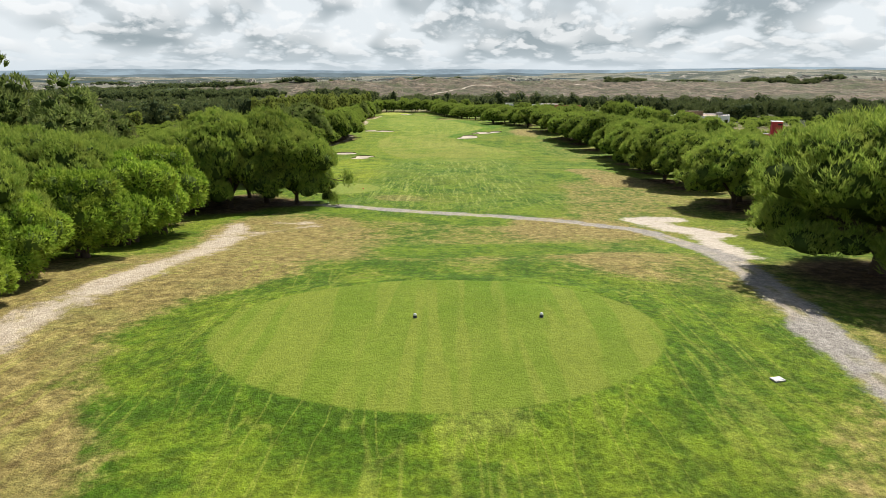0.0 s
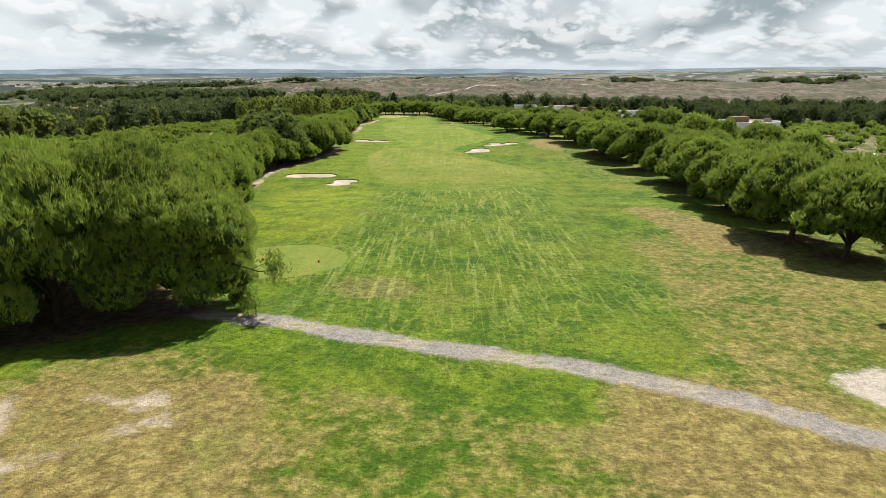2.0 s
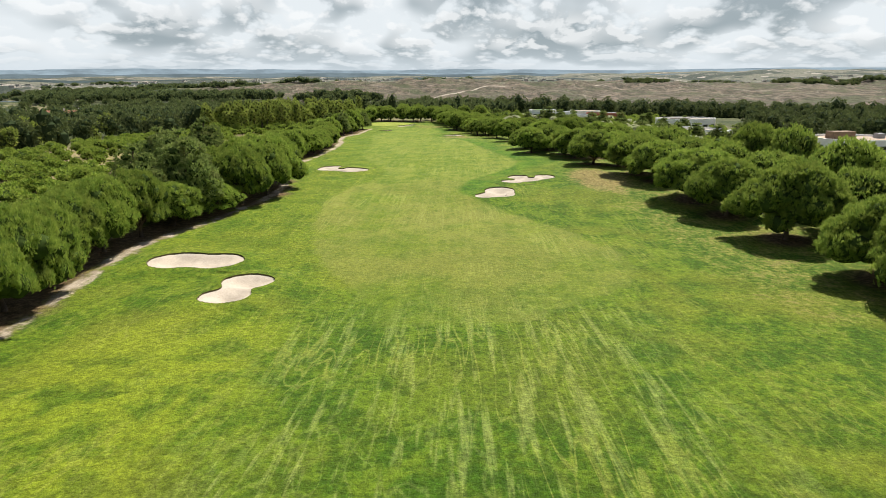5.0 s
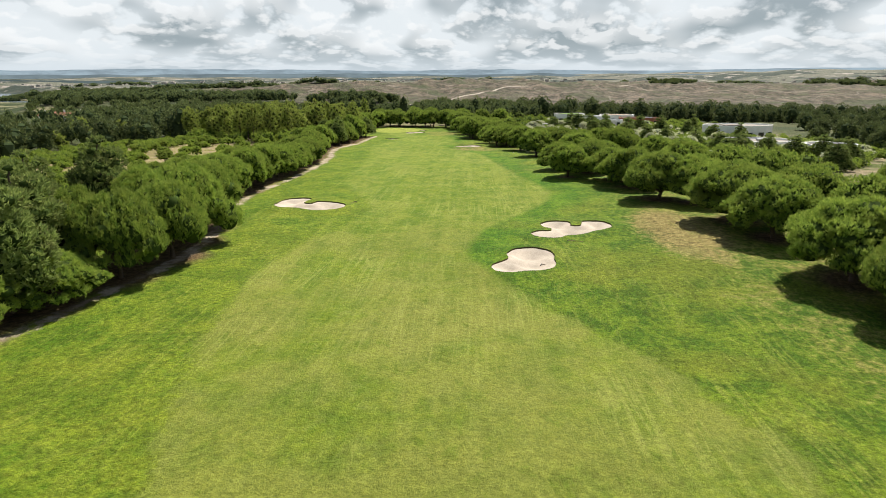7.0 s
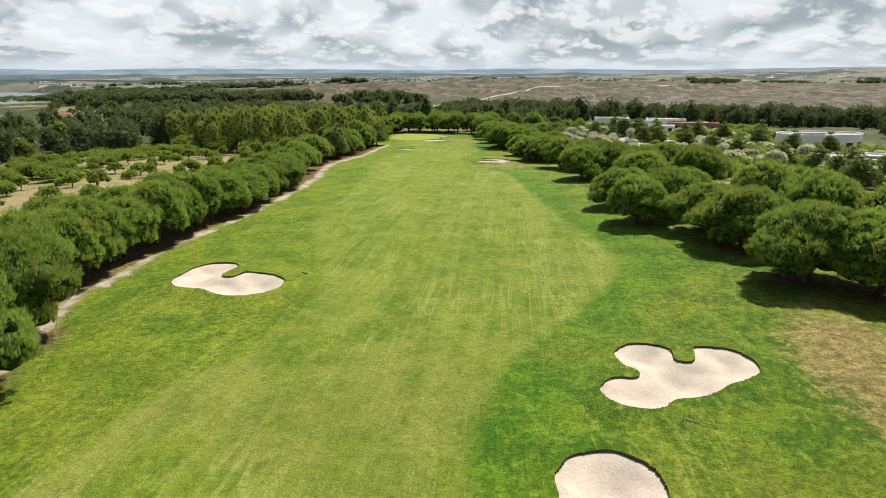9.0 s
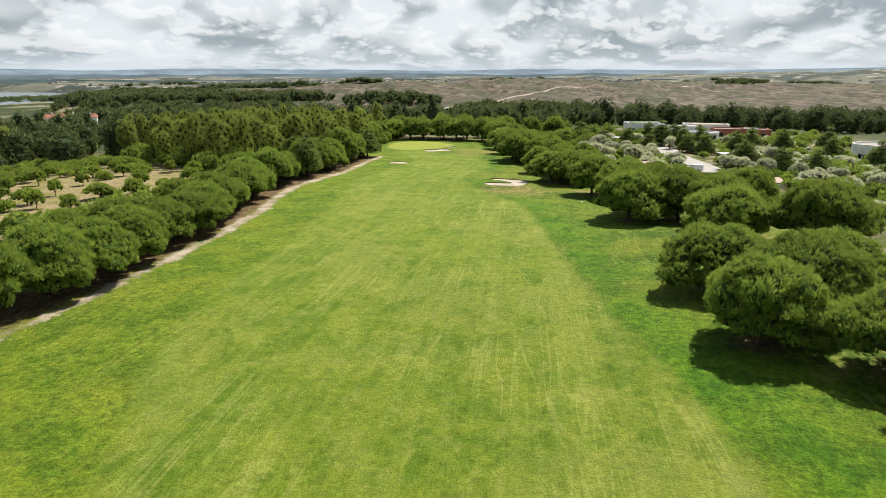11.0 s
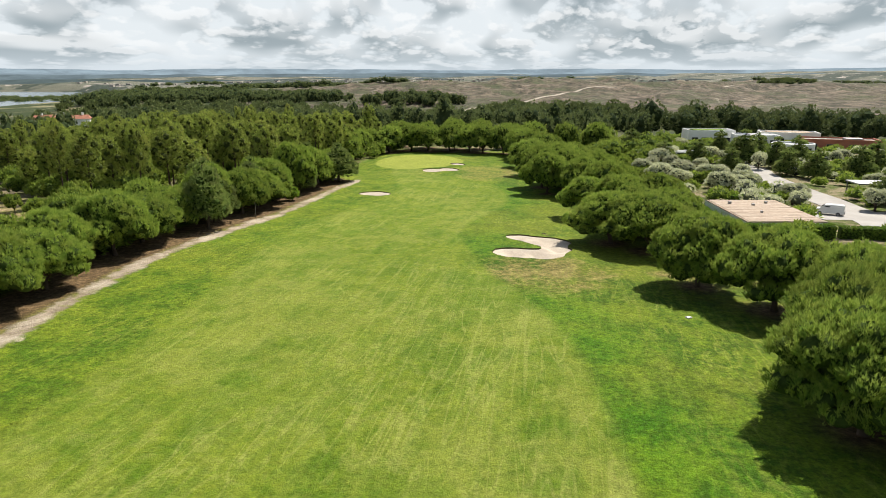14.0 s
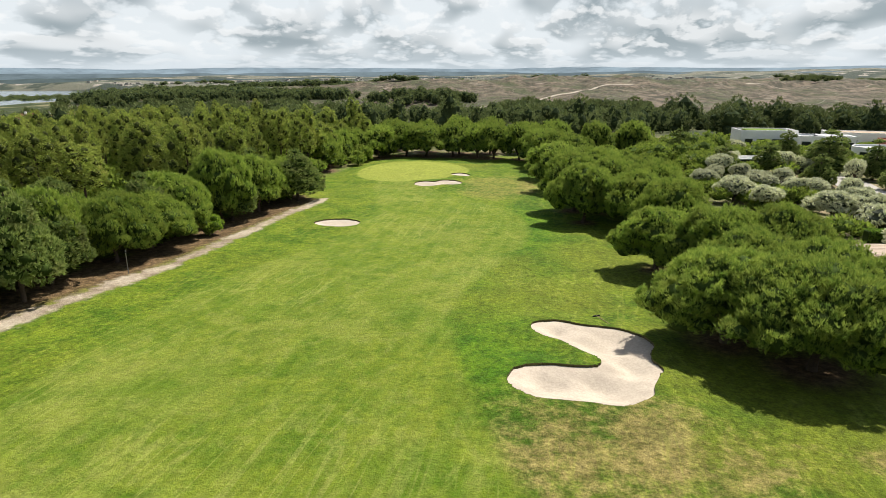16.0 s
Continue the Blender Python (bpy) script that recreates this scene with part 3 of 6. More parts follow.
    fair = n.mix(n.math("MULTIPLY", dry_mid, 0.5), fair, (0.315, 0.300, 0.070))
    mottle = n.noise(n.vscale(p, (1.0, 0.6, 1)), 0.75, 6, 0.72, 0.5)
    fair = n.mix(n.math("MULTIPLY", n.ramp(mottle, 0.50, 0.64), 0.42), fair, (0.320, 0.345, 0.075))
    fair = n.mix(n.math("MULTIPLY", n.ramp(mottle, 0.46, 0.34), 0.5), fair, (0.095, 0.170, 0.008))
    fair = n.mix(n.math("MULTIPLY", worn, 0.42), fair, (0.400, 0.425, 0.105))
    edge = n.math("MULTIPLY_ADD", n.math("SUBTRACT", small, 0.5), 0.7, 0.0)
    ragged = n.math("MULTIPLY", n.math("SUBTRACT", both, 0.5), n.ramp(Y, 160, 225, 7.0, 0.7))
    lush = n.math("MULTIPLY", n.math("MULTIPLY", n.ramp(n.attr("fair"), 8.0, 0.8), n.ramp(Y, 178, 206)), n.ramp(big, 0.74, 0.50))
    lush = n.math("MULTIPLY", lush, n.ramp(n.attr("dry"), 0.7, 0.1))
    col = n.mix(n.math("MULTIPLY", lush, n.ramp(X, -14, -3, 0.06, 0.8)), col, n.mix(n.ramp(both, 0.42, 0.6), (0.052, 0.158, 0.003), (0.122, 0.248, 0.008)))
    fm = n.math("MULTIPLY", n.ramp(n.math("ADD", n.attr("fair"), ragged), 0.65, -0.65), n.ramp(Y, 142, 185, 0.6, 1.0))
    col = n.mix(fm, col, fair)
    # tee tops and green
    teeband = n.noise(n.vscale(p, (0.8, 0.05, 1)), 1.0, 2)
    tee = n.mix(n.ramp(both, 0.38, 0.62), (0.140, 0.240, 0.014), (0.192, 0.285, 0.026))
    tee = n.mix(n.math("MULTIPLY", n.ramp(teeband, 0.48, 0.56), 0.55), tee, (0.279, 0.320, 0.047))
    tee = n.mix(n.math("MULTIPLY", n.ramp(big, 0.45, 0.6), 0.3), tee, (0.240, 0.268, 0.036))
    tee = n.mix(n.math("MULTIPLY", n.ramp(Y, 70, 80), 0.5), tee, (0.300, 0.330, 0.080))
    col = n.mix(n.ramp(n.math("ADD", n.attr("tee"), n.math("MULTIPLY", edge, 0.3)), 0.12, -0.12), col, tee)
    gr = n.mix(n.ramp(both, 0.4, 0.6), (0.300, 0.345, 0.050), (0.356, 0.395, 0.066))
    col = n.mix(n.ramp(n.math("ADD", n.attr("green"), n.math("MULTIPLY", edge, 0.3)), 0.3, -0.3), col, gr)
    # gardens and scrub past the trees
    soil = n.mix(n.ramp(n.noise(p, 0.16, 5, 0.7, 0.6), 0.42, 0.58), (0.088, 0.125, 0.017), (0.36, 0.285, 0.175))
    soil = n.mix(n.math("MULTIPLY", n.ramp(small, 0.45, 0.65), 0.6), soil, (0.129, 0.145, 0.025))
    col = n.mix(n.attr("wild"), col, soil)
    # open dry field behind the trees
    fl = n.mix(n.ramp(both, 0.44, 0.60), (0.40, 0.31, 0.17), (0.207, 0.210, 0.033))
    col = n.mix(n.attr("field"), col, fl)
    # tracks
    wob = n.math("MULTIPLY", n.math("SUBTRACT", both, 0.5), 3.4)
    sand = n.mix(n.ramp(small, 0.3, 0.7), (0.52, 0.43, 0.315), (0.64, 0.545, 0.42))
    grit = n.mix(n.ramp(n.math("ADD", n.math("MULTIPLY", small, 0.6), n.math("MULTIPLY", tiny, 0.4)), 0.35, 0.65), (0.30, 0.275, 0.245), (0.46, 0.42, 0.37))
    grit = n.mix(n.math("MULTIPLY", n.ramp(mid, 0.45, 0.62), 0.6), grit, sand)
    col = n.mix(n.ramp(n.math("ADD", n.attr("path_l"), n.math("MULTIPLY", wob, 2.4)), 0.75, -0.55), col, sand)
    col = n.mix(n.ramp(n.math("ADD", n.attr("patch"), n.math("MULTIPLY", wob, 1.8)), 0.5, -0.5), col, n.mix(0.5, sand, (0.70, 0.63, 0.56)))
    mid_grass = n.math("MULTIPLY", n.ramp(n.attr("path_e"), -0.55, -0.85), n.ramp(mid, 0.46, 0.56))
    col = n.mix(n.math("MULTIPLY", n.ramp(n.math("ADD", n.attr("path_e"), n.math("MULTIPLY", wob, 1.1)), 0.35, -0.3), n.math("SUBTRACT", 1.0, n.math("MULTIPLY", mid_grass, 0.6))), col, grit)
    # fallen needles under the crowns
    lit = n.mix(n.ramp(small, 0.35, 0.65), (0.11, 0.060, 0.034), (0.25, 0.150, 0.090))
    lm = n.math("ADD", n.math("ADD", n.attr("cover"), n.math("MULTIPLY", wob, 1.1)), n.ramp(X, -24, -16, 0.0, 1.7))
    col = n.mix(n.math("MULTIPLY", n.ramp(lm, 0.6, -2.2), 0.9), col, lit)
    pr = n.math("ADD", n.attr("path_r"), n.math("MULTIPLY", wob, 1.5))
    col = n.mix(n.ramp(pr, 0.5, -0.4), col, n.mix(n.ramp(mid, 0.4, 0.6), sand, n.mix(0.5, sand, lit)))
    # land past the course: bare eroded hill, scrub and woods by distance
    ln = n.add("ShaderNodeVectorMath", operation="LENGTH")
    n.put(ln.inputs[0], p)
    far1, far2, far3 = n.noise(p, 0.012, 6, 0.65), n.noise(p, 0.0035, 5, 0.6), n.noise(n.vscale(p, (1.0, 0.45, 1)), 0.06, 6, 0.74)
    floor = n.mix(n.ramp(far1, 0.4, 0.6), (0.050, 0.072, 0.022), (0.115, 0.12, 0.045))
    bare = n.mix(n.ramp(far3, 0.38, 0.64), (0.068, 0.062, 0.040), (0.27, 0.208, 0.152))
    bare = n.mix(n.math("MULTIPLY", n.ramp(n.math("ADD", n.math("MULTIPLY", far1, 0.6), n.math("MULTIPLY", far3, 0.4)), 0.49, 0.58), 0.85), bare, (0.085, 0.105, 0.045))
    dots = n.add("ShaderNodeTexVoronoi")
    n.put(dots.inputs["Vector"], p)
    dots.inputs["Scale"].default_value = 0.11
    bare = n.mix(n.math("MULTIPLY", n.ramp(dots.outputs["Distance"], 0.42, 0.25), n.ramp(far1, 0.36, 0.56)), bare, (0.070, 0.075, 0.036))
    veins = n.math("ABSOLUTE", n.math("SUBTRACT", n.noise(p, 0.004, 2, 0.5, 1.6), 0.5))
    bare = n.mix(n.math("MULTIPLY", n.ramp(veins, 0.006, 0.002), 0.25), bare, (0.62, 0.54, 0.44))
    bare = n.mix(n.ramp(n.math("DIVIDE", X, n.math("MAXIMUM", Y, 10.0)), -0.35, -0.43), bare, n.mix(n.ramp(far1, 0.46, 0.6), (0.060, 0.082, 0.032), (0.30, 0.27, 0.15)))
    def trail(points, wide):
        """A bare track along straight legs."""
        best = None
        for (ax, ay), (bx, by) in zip(points, points[1:]):
            dx, dy = bx - ax, by - ay
            q = dx * dx + dy * dy
            px, py = n.math("SUBTRACT", X, ax), n.math("SUBTRACT", Y, ay)
            t = n.math("ADD", n.math("MULTIPLY", px, dx / q), n.math("MULTIPLY", py, dy / q), clamp=True)
            ex, ey = n.math("SUBTRACT", px, n.math("MULTIPLY", t, dx)), n.math("SUBTRACT", py, n.math("MULTIPLY", t, dy))
            d = n.math("SQRT", n.math("ADD", n.math("MULTIPLY", ex, ex), n.math("MULTIPLY", ey, ey)))
            best = d if best is None else n.math("MINIMUM", best, d)
        return n.ramp(best, wide, wide * 0.5)

    trails = trail([(-103, 880), (-104, 1006), (-80, 1125), (-43, 1171), (0, 1263), (45, 1400), (160, 1520), (330, 1560), (520, 1500)], 5.0)
    bare = n.mix(n.math("MULTIPLY", trails, 0.9), bare, (0.60, 0.52, 0.42))
    patchy = n.mix(n.ramp(far2, 0.46, 0.52), (0.070, 0.088, 0.068), (0.20, 0.20, 0.15))
    patchy = n.mix(n.ramp(far1, 0.58, 0.62), patchy, (0.50, 0.44, 0.38))
    off = n.math("ADD", ln.outputs["Value"], n.math("MULTIPLY", n.math("SUBTRACT", far2, 0.5), 420.0))
    col = n.mix(n.ramp(n.math("ABSOLUTE", n.math("ADD", X, 5.0)), 125, 165), col, floor)
    col = n.mix(n.ramp(Y, 520, 560), col, floor)
    col = n.mix(n.ramp(off, 940, 1020), col, bare)
    col = n.mix(n.ramp(off, 2000, 2250), col, patchy)
    mown = n.math("MAXIMUM", fm, n.ramp(n.attr("tee"), 0.1, -0.1, 0.0, 1.35))
    bare_ways = n.ramp(n.math("MINIMUM", n.math("MINIMUM", n.attr("path_l"), n.attr("path_e")), n.math("MINIMUM", n.attr("path_r"), n.attr("patch"))), 0.4, -0.2)
    mown = n.math("MAXIMUM", mown, n.math("MULTIPLY", bare_ways, 1.1))
    tex = n.math("MULTIPLY_ADD", n.math("SUBTRACT", n.ramp(tiny, 0.30, 0.68), 0.5), n.math("MULTIPLY_ADD", mown, -0.20, 0.44), 0.72)
    clump = n.noise(p, 2.3, 4, 0.6, 0.6)
    grain = n.math("MULTIPLY", tex, n.math("MULTIPLY", n.ramp(blade, 0.3, 0.7, 0.94, 1.06), n.math("MULTIPLY_ADD", n.math("SUBTRACT", n.ramp(clump, 0.32, 0.68), 0.5), n.math("MULTIPLY_ADD", mown, -0.26, 0.52), 0.97)))
    gc = n.add("ShaderNodeCombineColor")
    for s in range(3):
        n.put(gc.inputs[s], grain)
    col = n.mix(1.0, col, gc.outputs[0], "MULTIPLY")
    h = n.math("ADD", n.math("MULTIPLY", tiny, 1.2), n.math("ADD", n.math("MULTIPLY", blade, 0.6), n.math("MULTIPLY", far3, n.ramp(ln.outputs["Value"], 800, 1000, 0.0, 70.0))))
    h = n.math("ADD", h, n.math("MULTIPLY", small, n.math("MULTIPLY", n.ramp(n.attr("tee"), 0.0, 1.0), 1.6)))
    finish(n, col, 0.9, h, 0.85, 0.11, spec=0.12)
    return m


TURF = turf_material()

# holes in the sheet where finer sheets hold the sand traps
hole = np.zeros((len(YG) - 1, len(XS) - 1), bool)
BOXES = []
for k, (adds, cuts, depth) in enumerate(BUNKERS):
    x0, x1 = min(c[0] - c[2] for c in adds) - 1.0, max(c[0] + c[2] for c in adds) + 1.0
    y0, y1 = min(c[1] - c[2] for c in adds) - 1.0, max(c[1] + c[2] for c in adds) + 1.0
    i0, i1 = np.searchsorted(XS, x0) - 1, np.searchsorted(XS, x1)
    j0, j1 = np.searchsorted(YG, y0) - 1, np.searchsorted(YG, y1)
    hole[j0:j1, i0:i1] = True
    BOXES.append((i0, i1, j0, j1))
ground_mesh = sheet("ground", GX, GY, GZ, FIELDS, ~hole)
ground_mesh.materials.append(TURF)
ground = tagged(new("ground", ground_mesh), "mown green and straw-dry golf course turf with sandy tracks", "ground", kind="structure")


def from_arrays(name, verts, faces, mats, smooth_faces=False, index=None):
    me = bpy.data.meshes.new(name)
    me.from_pydata(verts, [], faces)
    for mt in mats:
        me.materials.append(mt)
    if index is not None:
        me.polygons.foreach_set("material_index", np.asarray(index, np.int32))
    if smooth_faces:
        me.polygons.foreach_set("use_smooth", np.ones(len(faces), bool))
    me.update()
    return me


def linear(i0, i1, j0, j1, sub):
    """Fine points inside a box of the coarse sheet, and the coarse heights there."""
    fx = np.concatenate([np.linspace(XS[i], XS[i + 1], sub, endpoint=False) for i in range(i0, i1)] + [[XS[i1]]])
    fy = np.concatenate([np.linspace(YG[j], YG[j + 1], sub, endpoint=False) for j in range(j0, j1)] + [[YG[j1]]])
    x, y = np.meshgrid(fx, fy)
    rows = np.array([np.interp(fx, XS[i0:i1 + 1], GZ[j, i0:i1 + 1]) for j in range(j0, j1 + 1)])
    z = np.array([np.interp(fy, YG[j0:j1 + 1], rows[:, c]) for c in range(len(fx))]).T
    return x, y, z


def make_bunker(k):
    """One sand trap: fine turf round it, a cut lip, and the sand dished below."""
    depth = BUNKERS[k][2]
    x, y, z = linear(*BOXES[k], 6)
    step = 0.8 / 6
    inner = np.zeros(x.shape, bool)
    inner[1:-1, 1:-1] = True
    for _ in range(2):
        s = bunker_sdf(x, y, k)
        e = 0.02
        gx, gy = (bunker_sdf(x + e, y, k) - s) / e, (bunker_sdf(x, y + e, k) - s) / e
        g2 = np.maximum(gx * gx + gy * gy, 0.2)
        near = inner & (np.abs(s) < 0.52 * step)
        x, y = np.where(near, x - s * gx / g2, x), np.where(near, y - s * gy / g2, y)
    s = bunker_sdf(x, y, k)
    s[np.abs(s) < 0.02] = 0
    z = np.where(inner, height(x, y), z)
    c = (s[:-1, :-1] + s[1:, :-1] + s[:-1, 1:] + s[1:, 1:]) / 4 < 0
    f = {"trap": s, "tee": tee_sdf(x, y), "green": green_sdf(x, y), "fair": fair_sdf(x, y), "cover": tree_cover(x, y), "dry": dryness(x, y)}
    for nm in ("path_l", "path_e", "path_r", "patch"):
        f[nm] = np.full(x.shape, 30.0)
    f["field"] = np.zeros(x.shape)
    f["wild"] = np.zeros(x.shape)
    rim = sheet("turf_rim", x, y, z + 0.02 * np.exp(-(s / 0.3) ** 2), f, ~c)
    rim.materials.append(TURF)
    ob = tagged(new("turf_rim", rim), "green turf round a sand trap", kind="structure")
    ob.parent = ground
    thing = new("bunker")
    sand_z = z - 0.13 - depth * smooth(0, -2.6, s) * 0.75 + 0.03 * waves(x, y, 1.6, k)
    me = sheet("sand", x, y, sand_z, {}, c)
    me.materials.append(SANDM)
    so = new("sand", me)
    so.parent = thing
    # the cut lip between turf and sand
    ny, nx = s.shape
    verts, faces = [], []

    def quad(a, b):
        i = len(verts)
        for (jj, ii), zz in ((a, 0.03), (b, 0.03)):
            verts.append((x[jj, ii], y[jj, ii], z[jj, ii] + zz))
        for jj, ii in (b, a):
            verts.append((x[jj, ii], y[jj, ii], sand_z[jj, ii] - 0.05))
        faces.append((i, i + 1, i + 2, i + 3))

    for j in range(ny - 1):
        for i in range(nx - 1):
            if c[j, i]:
                if not c[j, i - 1]: quad((j, i), (j + 1, i))
                if not c[j, i + 1]: quad((j, i + 1), (j + 1, i + 1))
                if not c[j - 1, i]: quad((j, i), (j, i + 1))
                if not c[j + 1, i]: quad((j + 1, i), (j + 1, i + 1))
    lp = new("lip", from_arrays("lip", verts, faces, [LIP]))
    lp.parent = thing
    tagged(lp, "dark cut soil edge")
    return tagged(thing, "pale raked sand bunker with a cut turf lip", "bunker", "fairway bunkers")


for k in range(len(BUNKERS)):
    make_bunker(k)


# ---- trees ----
def tube(verts, faces, pts, radii, sides=7):
    """A tapered bent tube along pts."""
    base = len(verts)
    for i, (p, r) in enumerate(zip(pts, radii)):
        d = (pts[min(i + 1, len(pts) - 1)] - pts[max(i - 1, 0)]).normalized()
        u = d.cross(Vector((0.31, 0.95, 0.1))).normalized()
        v = d.cross(u)
        for k in range(sides):
            a = 6.2832 * k / sides
            verts.append(tuple(p + (u * math.cos(a) + v * math.sin(a)) * r))
    for i in range(len(pts) - 1):
        for k in range(sides):
            a, b = base + i * sides + k, base + i * sides + (k + 1) % sides
            faces.append((a, b, b + sides, a + sides))


def tufts(rs, pos, axis, length, width, blades, spread):
    """Fans of pointed leaf blades: pos and axis are n x 3 arrays."""
    n = len(pos)
    ref = np.where(np.abs(axis[:, 2:3]) > 0.9, [[1.0, 0, 0]], [[0, 0, 1.0]])
    u = np.cross(axis, ref)
    u /= np.linalg.norm(u, axis=1, keepdims=True)
    v = np.cross(axis, u)
    verts = np.empty((n, blades, 3, 3))
    turn0 = rs.uniform(0, 6.28, n)
    for b in range(blades):
        a = turn0 + 6.2832 * b / blades + rs.uniform(-0.4, 0.4, n)
        sp = spread * rs.uniform(0.45, 1.15, n)
        out = u * np.cos(a)[:, None] + v * np.sin(a)[:, None]
        d = axis * np.cos(sp)[:, None] + out * np.sin(sp)[:, None]
        side = np.cross(d, out)
        side /= np.linalg.norm(side, axis=1, keepdims=True) + 1e-9
        ln = length * rs.uniform(0.7, 1.2, n)[:, None]
        wd = width * rs.uniform(0.7, 1.2, n)[:, None]
        root = pos
        verts[:, b, 0] = root + d * ln * 0.12
        verts[:, b, 1] = root + d * ln * 0.5 + side * wd
        verts[:, b, 2] = root + d * ln
    # half blades that share their root, so that a fan is one island
    allv = np.stack([verts[:, :, 1], verts[:, :, 2]], 2).reshape(n, -1, 3)
    flat = np.concatenate([pos[:, None], allv], 1)
    per = 1 + blades * 2
    base = (np.arange(n) * per)[:, None]
    fb = np.arange(blades)[None] * 2 + 1
    tris = np.stack([np.broadcast_to(base, (n, blades)), base + fb, base + fb + 1], -1).reshape(-1, 3)
    return flat.reshape(-1, 3), tris


ICO_V, ICO_F = [], []
_b = bmesh.new()
bmesh.ops.create_icosphere(_b, subdivisions=2, radius=1)
ICO_V = np.array([v.co[:] for v in _b.verts])
ICO_F = np.array([[v.index for v in f.verts] for f in _b.faces])
_b.free()
_b = bmesh.new()
bmesh.ops.create_icosphere(_b, subdivisions=1, radius=1)
RAW_V = np.array([v.co[:] for v in _b.verts])
RAW_F = np.array([[v.index for v in f.verts] for f in _b.faces])
_b.free()


def lump_mesh(name, lobes, scale, mat, fine):
    """Uneven lumps, one a lobe, whose dark colour stands in for a crown's shaded inside."""
    vs, fs = [], []
    bv, bf = (ICO_V, ICO_F) if fine else (RAW_V, RAW_F)
    for i, (c, r) in enumerate(lobes):
        v = bv * (1 + 0.16 * waves(bv[:, 0] * 3 + i, bv[:, 1] * 3 + bv[:, 2] * 2, 2.0, i + 5))[:, None] * (np.array(r) * scale) + c
        fs.append(bf + len(bv) * i)
        vs.append(v)
    return from_arrays(name, np.concatenate(vs).tolist(), np.concatenate(fs).tolist(), [mat], True)


def crown_points(rs, lobes, count, low=-0.35):
    """Random places on the outside of the joined lobes, with the way out."""
    cs, rr = np.array([c for c, r in lobes]), np.array([np.array(r) for c, r in lobes])
    wgt = rr.prod(1) ** 0.667
    pos, nor = [], []
    need, tries = count, 0
    while need > 0 and tries < 30:
        tries += 1
        k = rs.choice(len(lobes), need * 2, p=wgt / wgt.sum())
        d = rs.normal(size=(need * 2, 3))
        d /= np.linalg.norm(d, axis=1, keepdims=True)
        ok = d[:, 2] > low - 0.5 * rs.uniform(size=len(d)) ** 3
        k, d = k[ok], d[ok]
        p = cs[k] + d * rr[k]
        inside = np.zeros(len(p), bool)
        for i in range(len(lobes)):
            q = (p - cs[i]) / rr[i]
            inside |= ((q * q).sum(1) < 0.86) & (k != i)
        pos.append(p[~inside]), nor.append(d[~inside])
        need = count - sum(len(q) for q in pos)
    return np.concatenate(pos)[:count], np.concatenate(nor)[:count]


def build_tree(name, seed, lobes, trunk_lines, count, leaf, inner, length, width, blades, spread, lift, label, category, group, low=-0.35, inner_scale=0.74, bunch=1):
    """A tree: Empty > trunk, crown (> shade mass)."""
    rs = np.random.RandomState(seed)
    root = new(name)
    tv, tf = [], []
    for pts, radii in trunk_lines:
        tube(tv, tf, [Vector(p) for p in pts], radii)
    tr = new("trunk", from_arrays("trunk", tv, tf, [BARK], True))
    tr.parent = root
    # tufts sit in bunches on the shoot ends; the shade-coloured lumps darken the gaps
    pos, nor = crown_points(rs, lobes, count // bunch, low)
    pos, nor = np.repeat(pos, bunch, 0), np.repeat(nor, bunch, 0)
    pos = pos + rs.normal(size=pos.shape) * np.array([0.30, 0.30, 0.42]) * length * (bunch > 1)
    axis = nor * (1 - lift) + np.array([0, 0, 1.0]) * lift + rs.normal(size=nor.shape) * 0.22
    axis /= np.linalg.norm(axis, axis=1, keepdims=True)
    pos = pos - nor * (rs.uniform(0, 0.28, len(pos)) ** 1.5)[:, None]
    v, q = tufts(rs, pos, axis, length, width, blades, spread)
    cr = new("crown", from_arrays("crown", v.tolist(), q.tolist(), [leaf]))
    cr.parent = root
    # added solid mass, coloured dark as the shade between the tufts
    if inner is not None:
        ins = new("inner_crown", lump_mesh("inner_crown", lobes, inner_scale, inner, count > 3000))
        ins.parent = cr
    return tagged(root, label, category, group)


def dome_lobes(rs, R, H, base, n, flat=0.62):
    """Lobes of an umbrella crown of radius R between base and H, with an uneven outline."""
    out = []
    depth = H - base
    p2, p3, tip = rs.uniform(0, 6.28), rs.uniform(0, 6.28), rs.uniform(0, 6.28)

    def reach(a):
        return 1 + 0.13 * math.sin(2 * a + p2) + 0.09 * math.sin(3 * a + p3)

    for i in range(n):
        a = i * 2.39996 + rs.uniform(-0.3, 0.3)
        r = R * 0.84 * math.sqrt((i + 0.4) / n) * rs.uniform(0.88, 1.08) * reach(a)
        size = R * rs.uniform(0.20, 0.36)
        top = H - depth * flat * min(r / R, 1.1) ** 2.2 - size * 0.5 + depth * (rs.uniform(-0.10, 0.05) + 0.07 * r / R * math.cos(a - tip))
        out.append(((r * math.cos(a), r * math.sin(a), top - size * 0.2), (size, size, size * rs.uniform(0.75, 1.05))))
    # lower fringe, the widest part, ragged below
    m = max(9, int(n * 0.8))
    for i in range(m):
        a = 6.2832 * i / m + rs.uniform(-0.3, 0.3)
        size = R * rs.uniform(0.15, 0.28)
        d = R * rs.uniform(0.66, 0.92) * reach(a)
        out.append(((d * math.cos(a), d * math.sin(a), base + depth * rs.uniform(0.03, 0.36)), (size, size, size * rs.uniform(0.65, 0.95))))
    out.append(((0, 0, base + depth * 0.44), (R * 0.76, R * 0.76, depth * 0.38)))
    return out


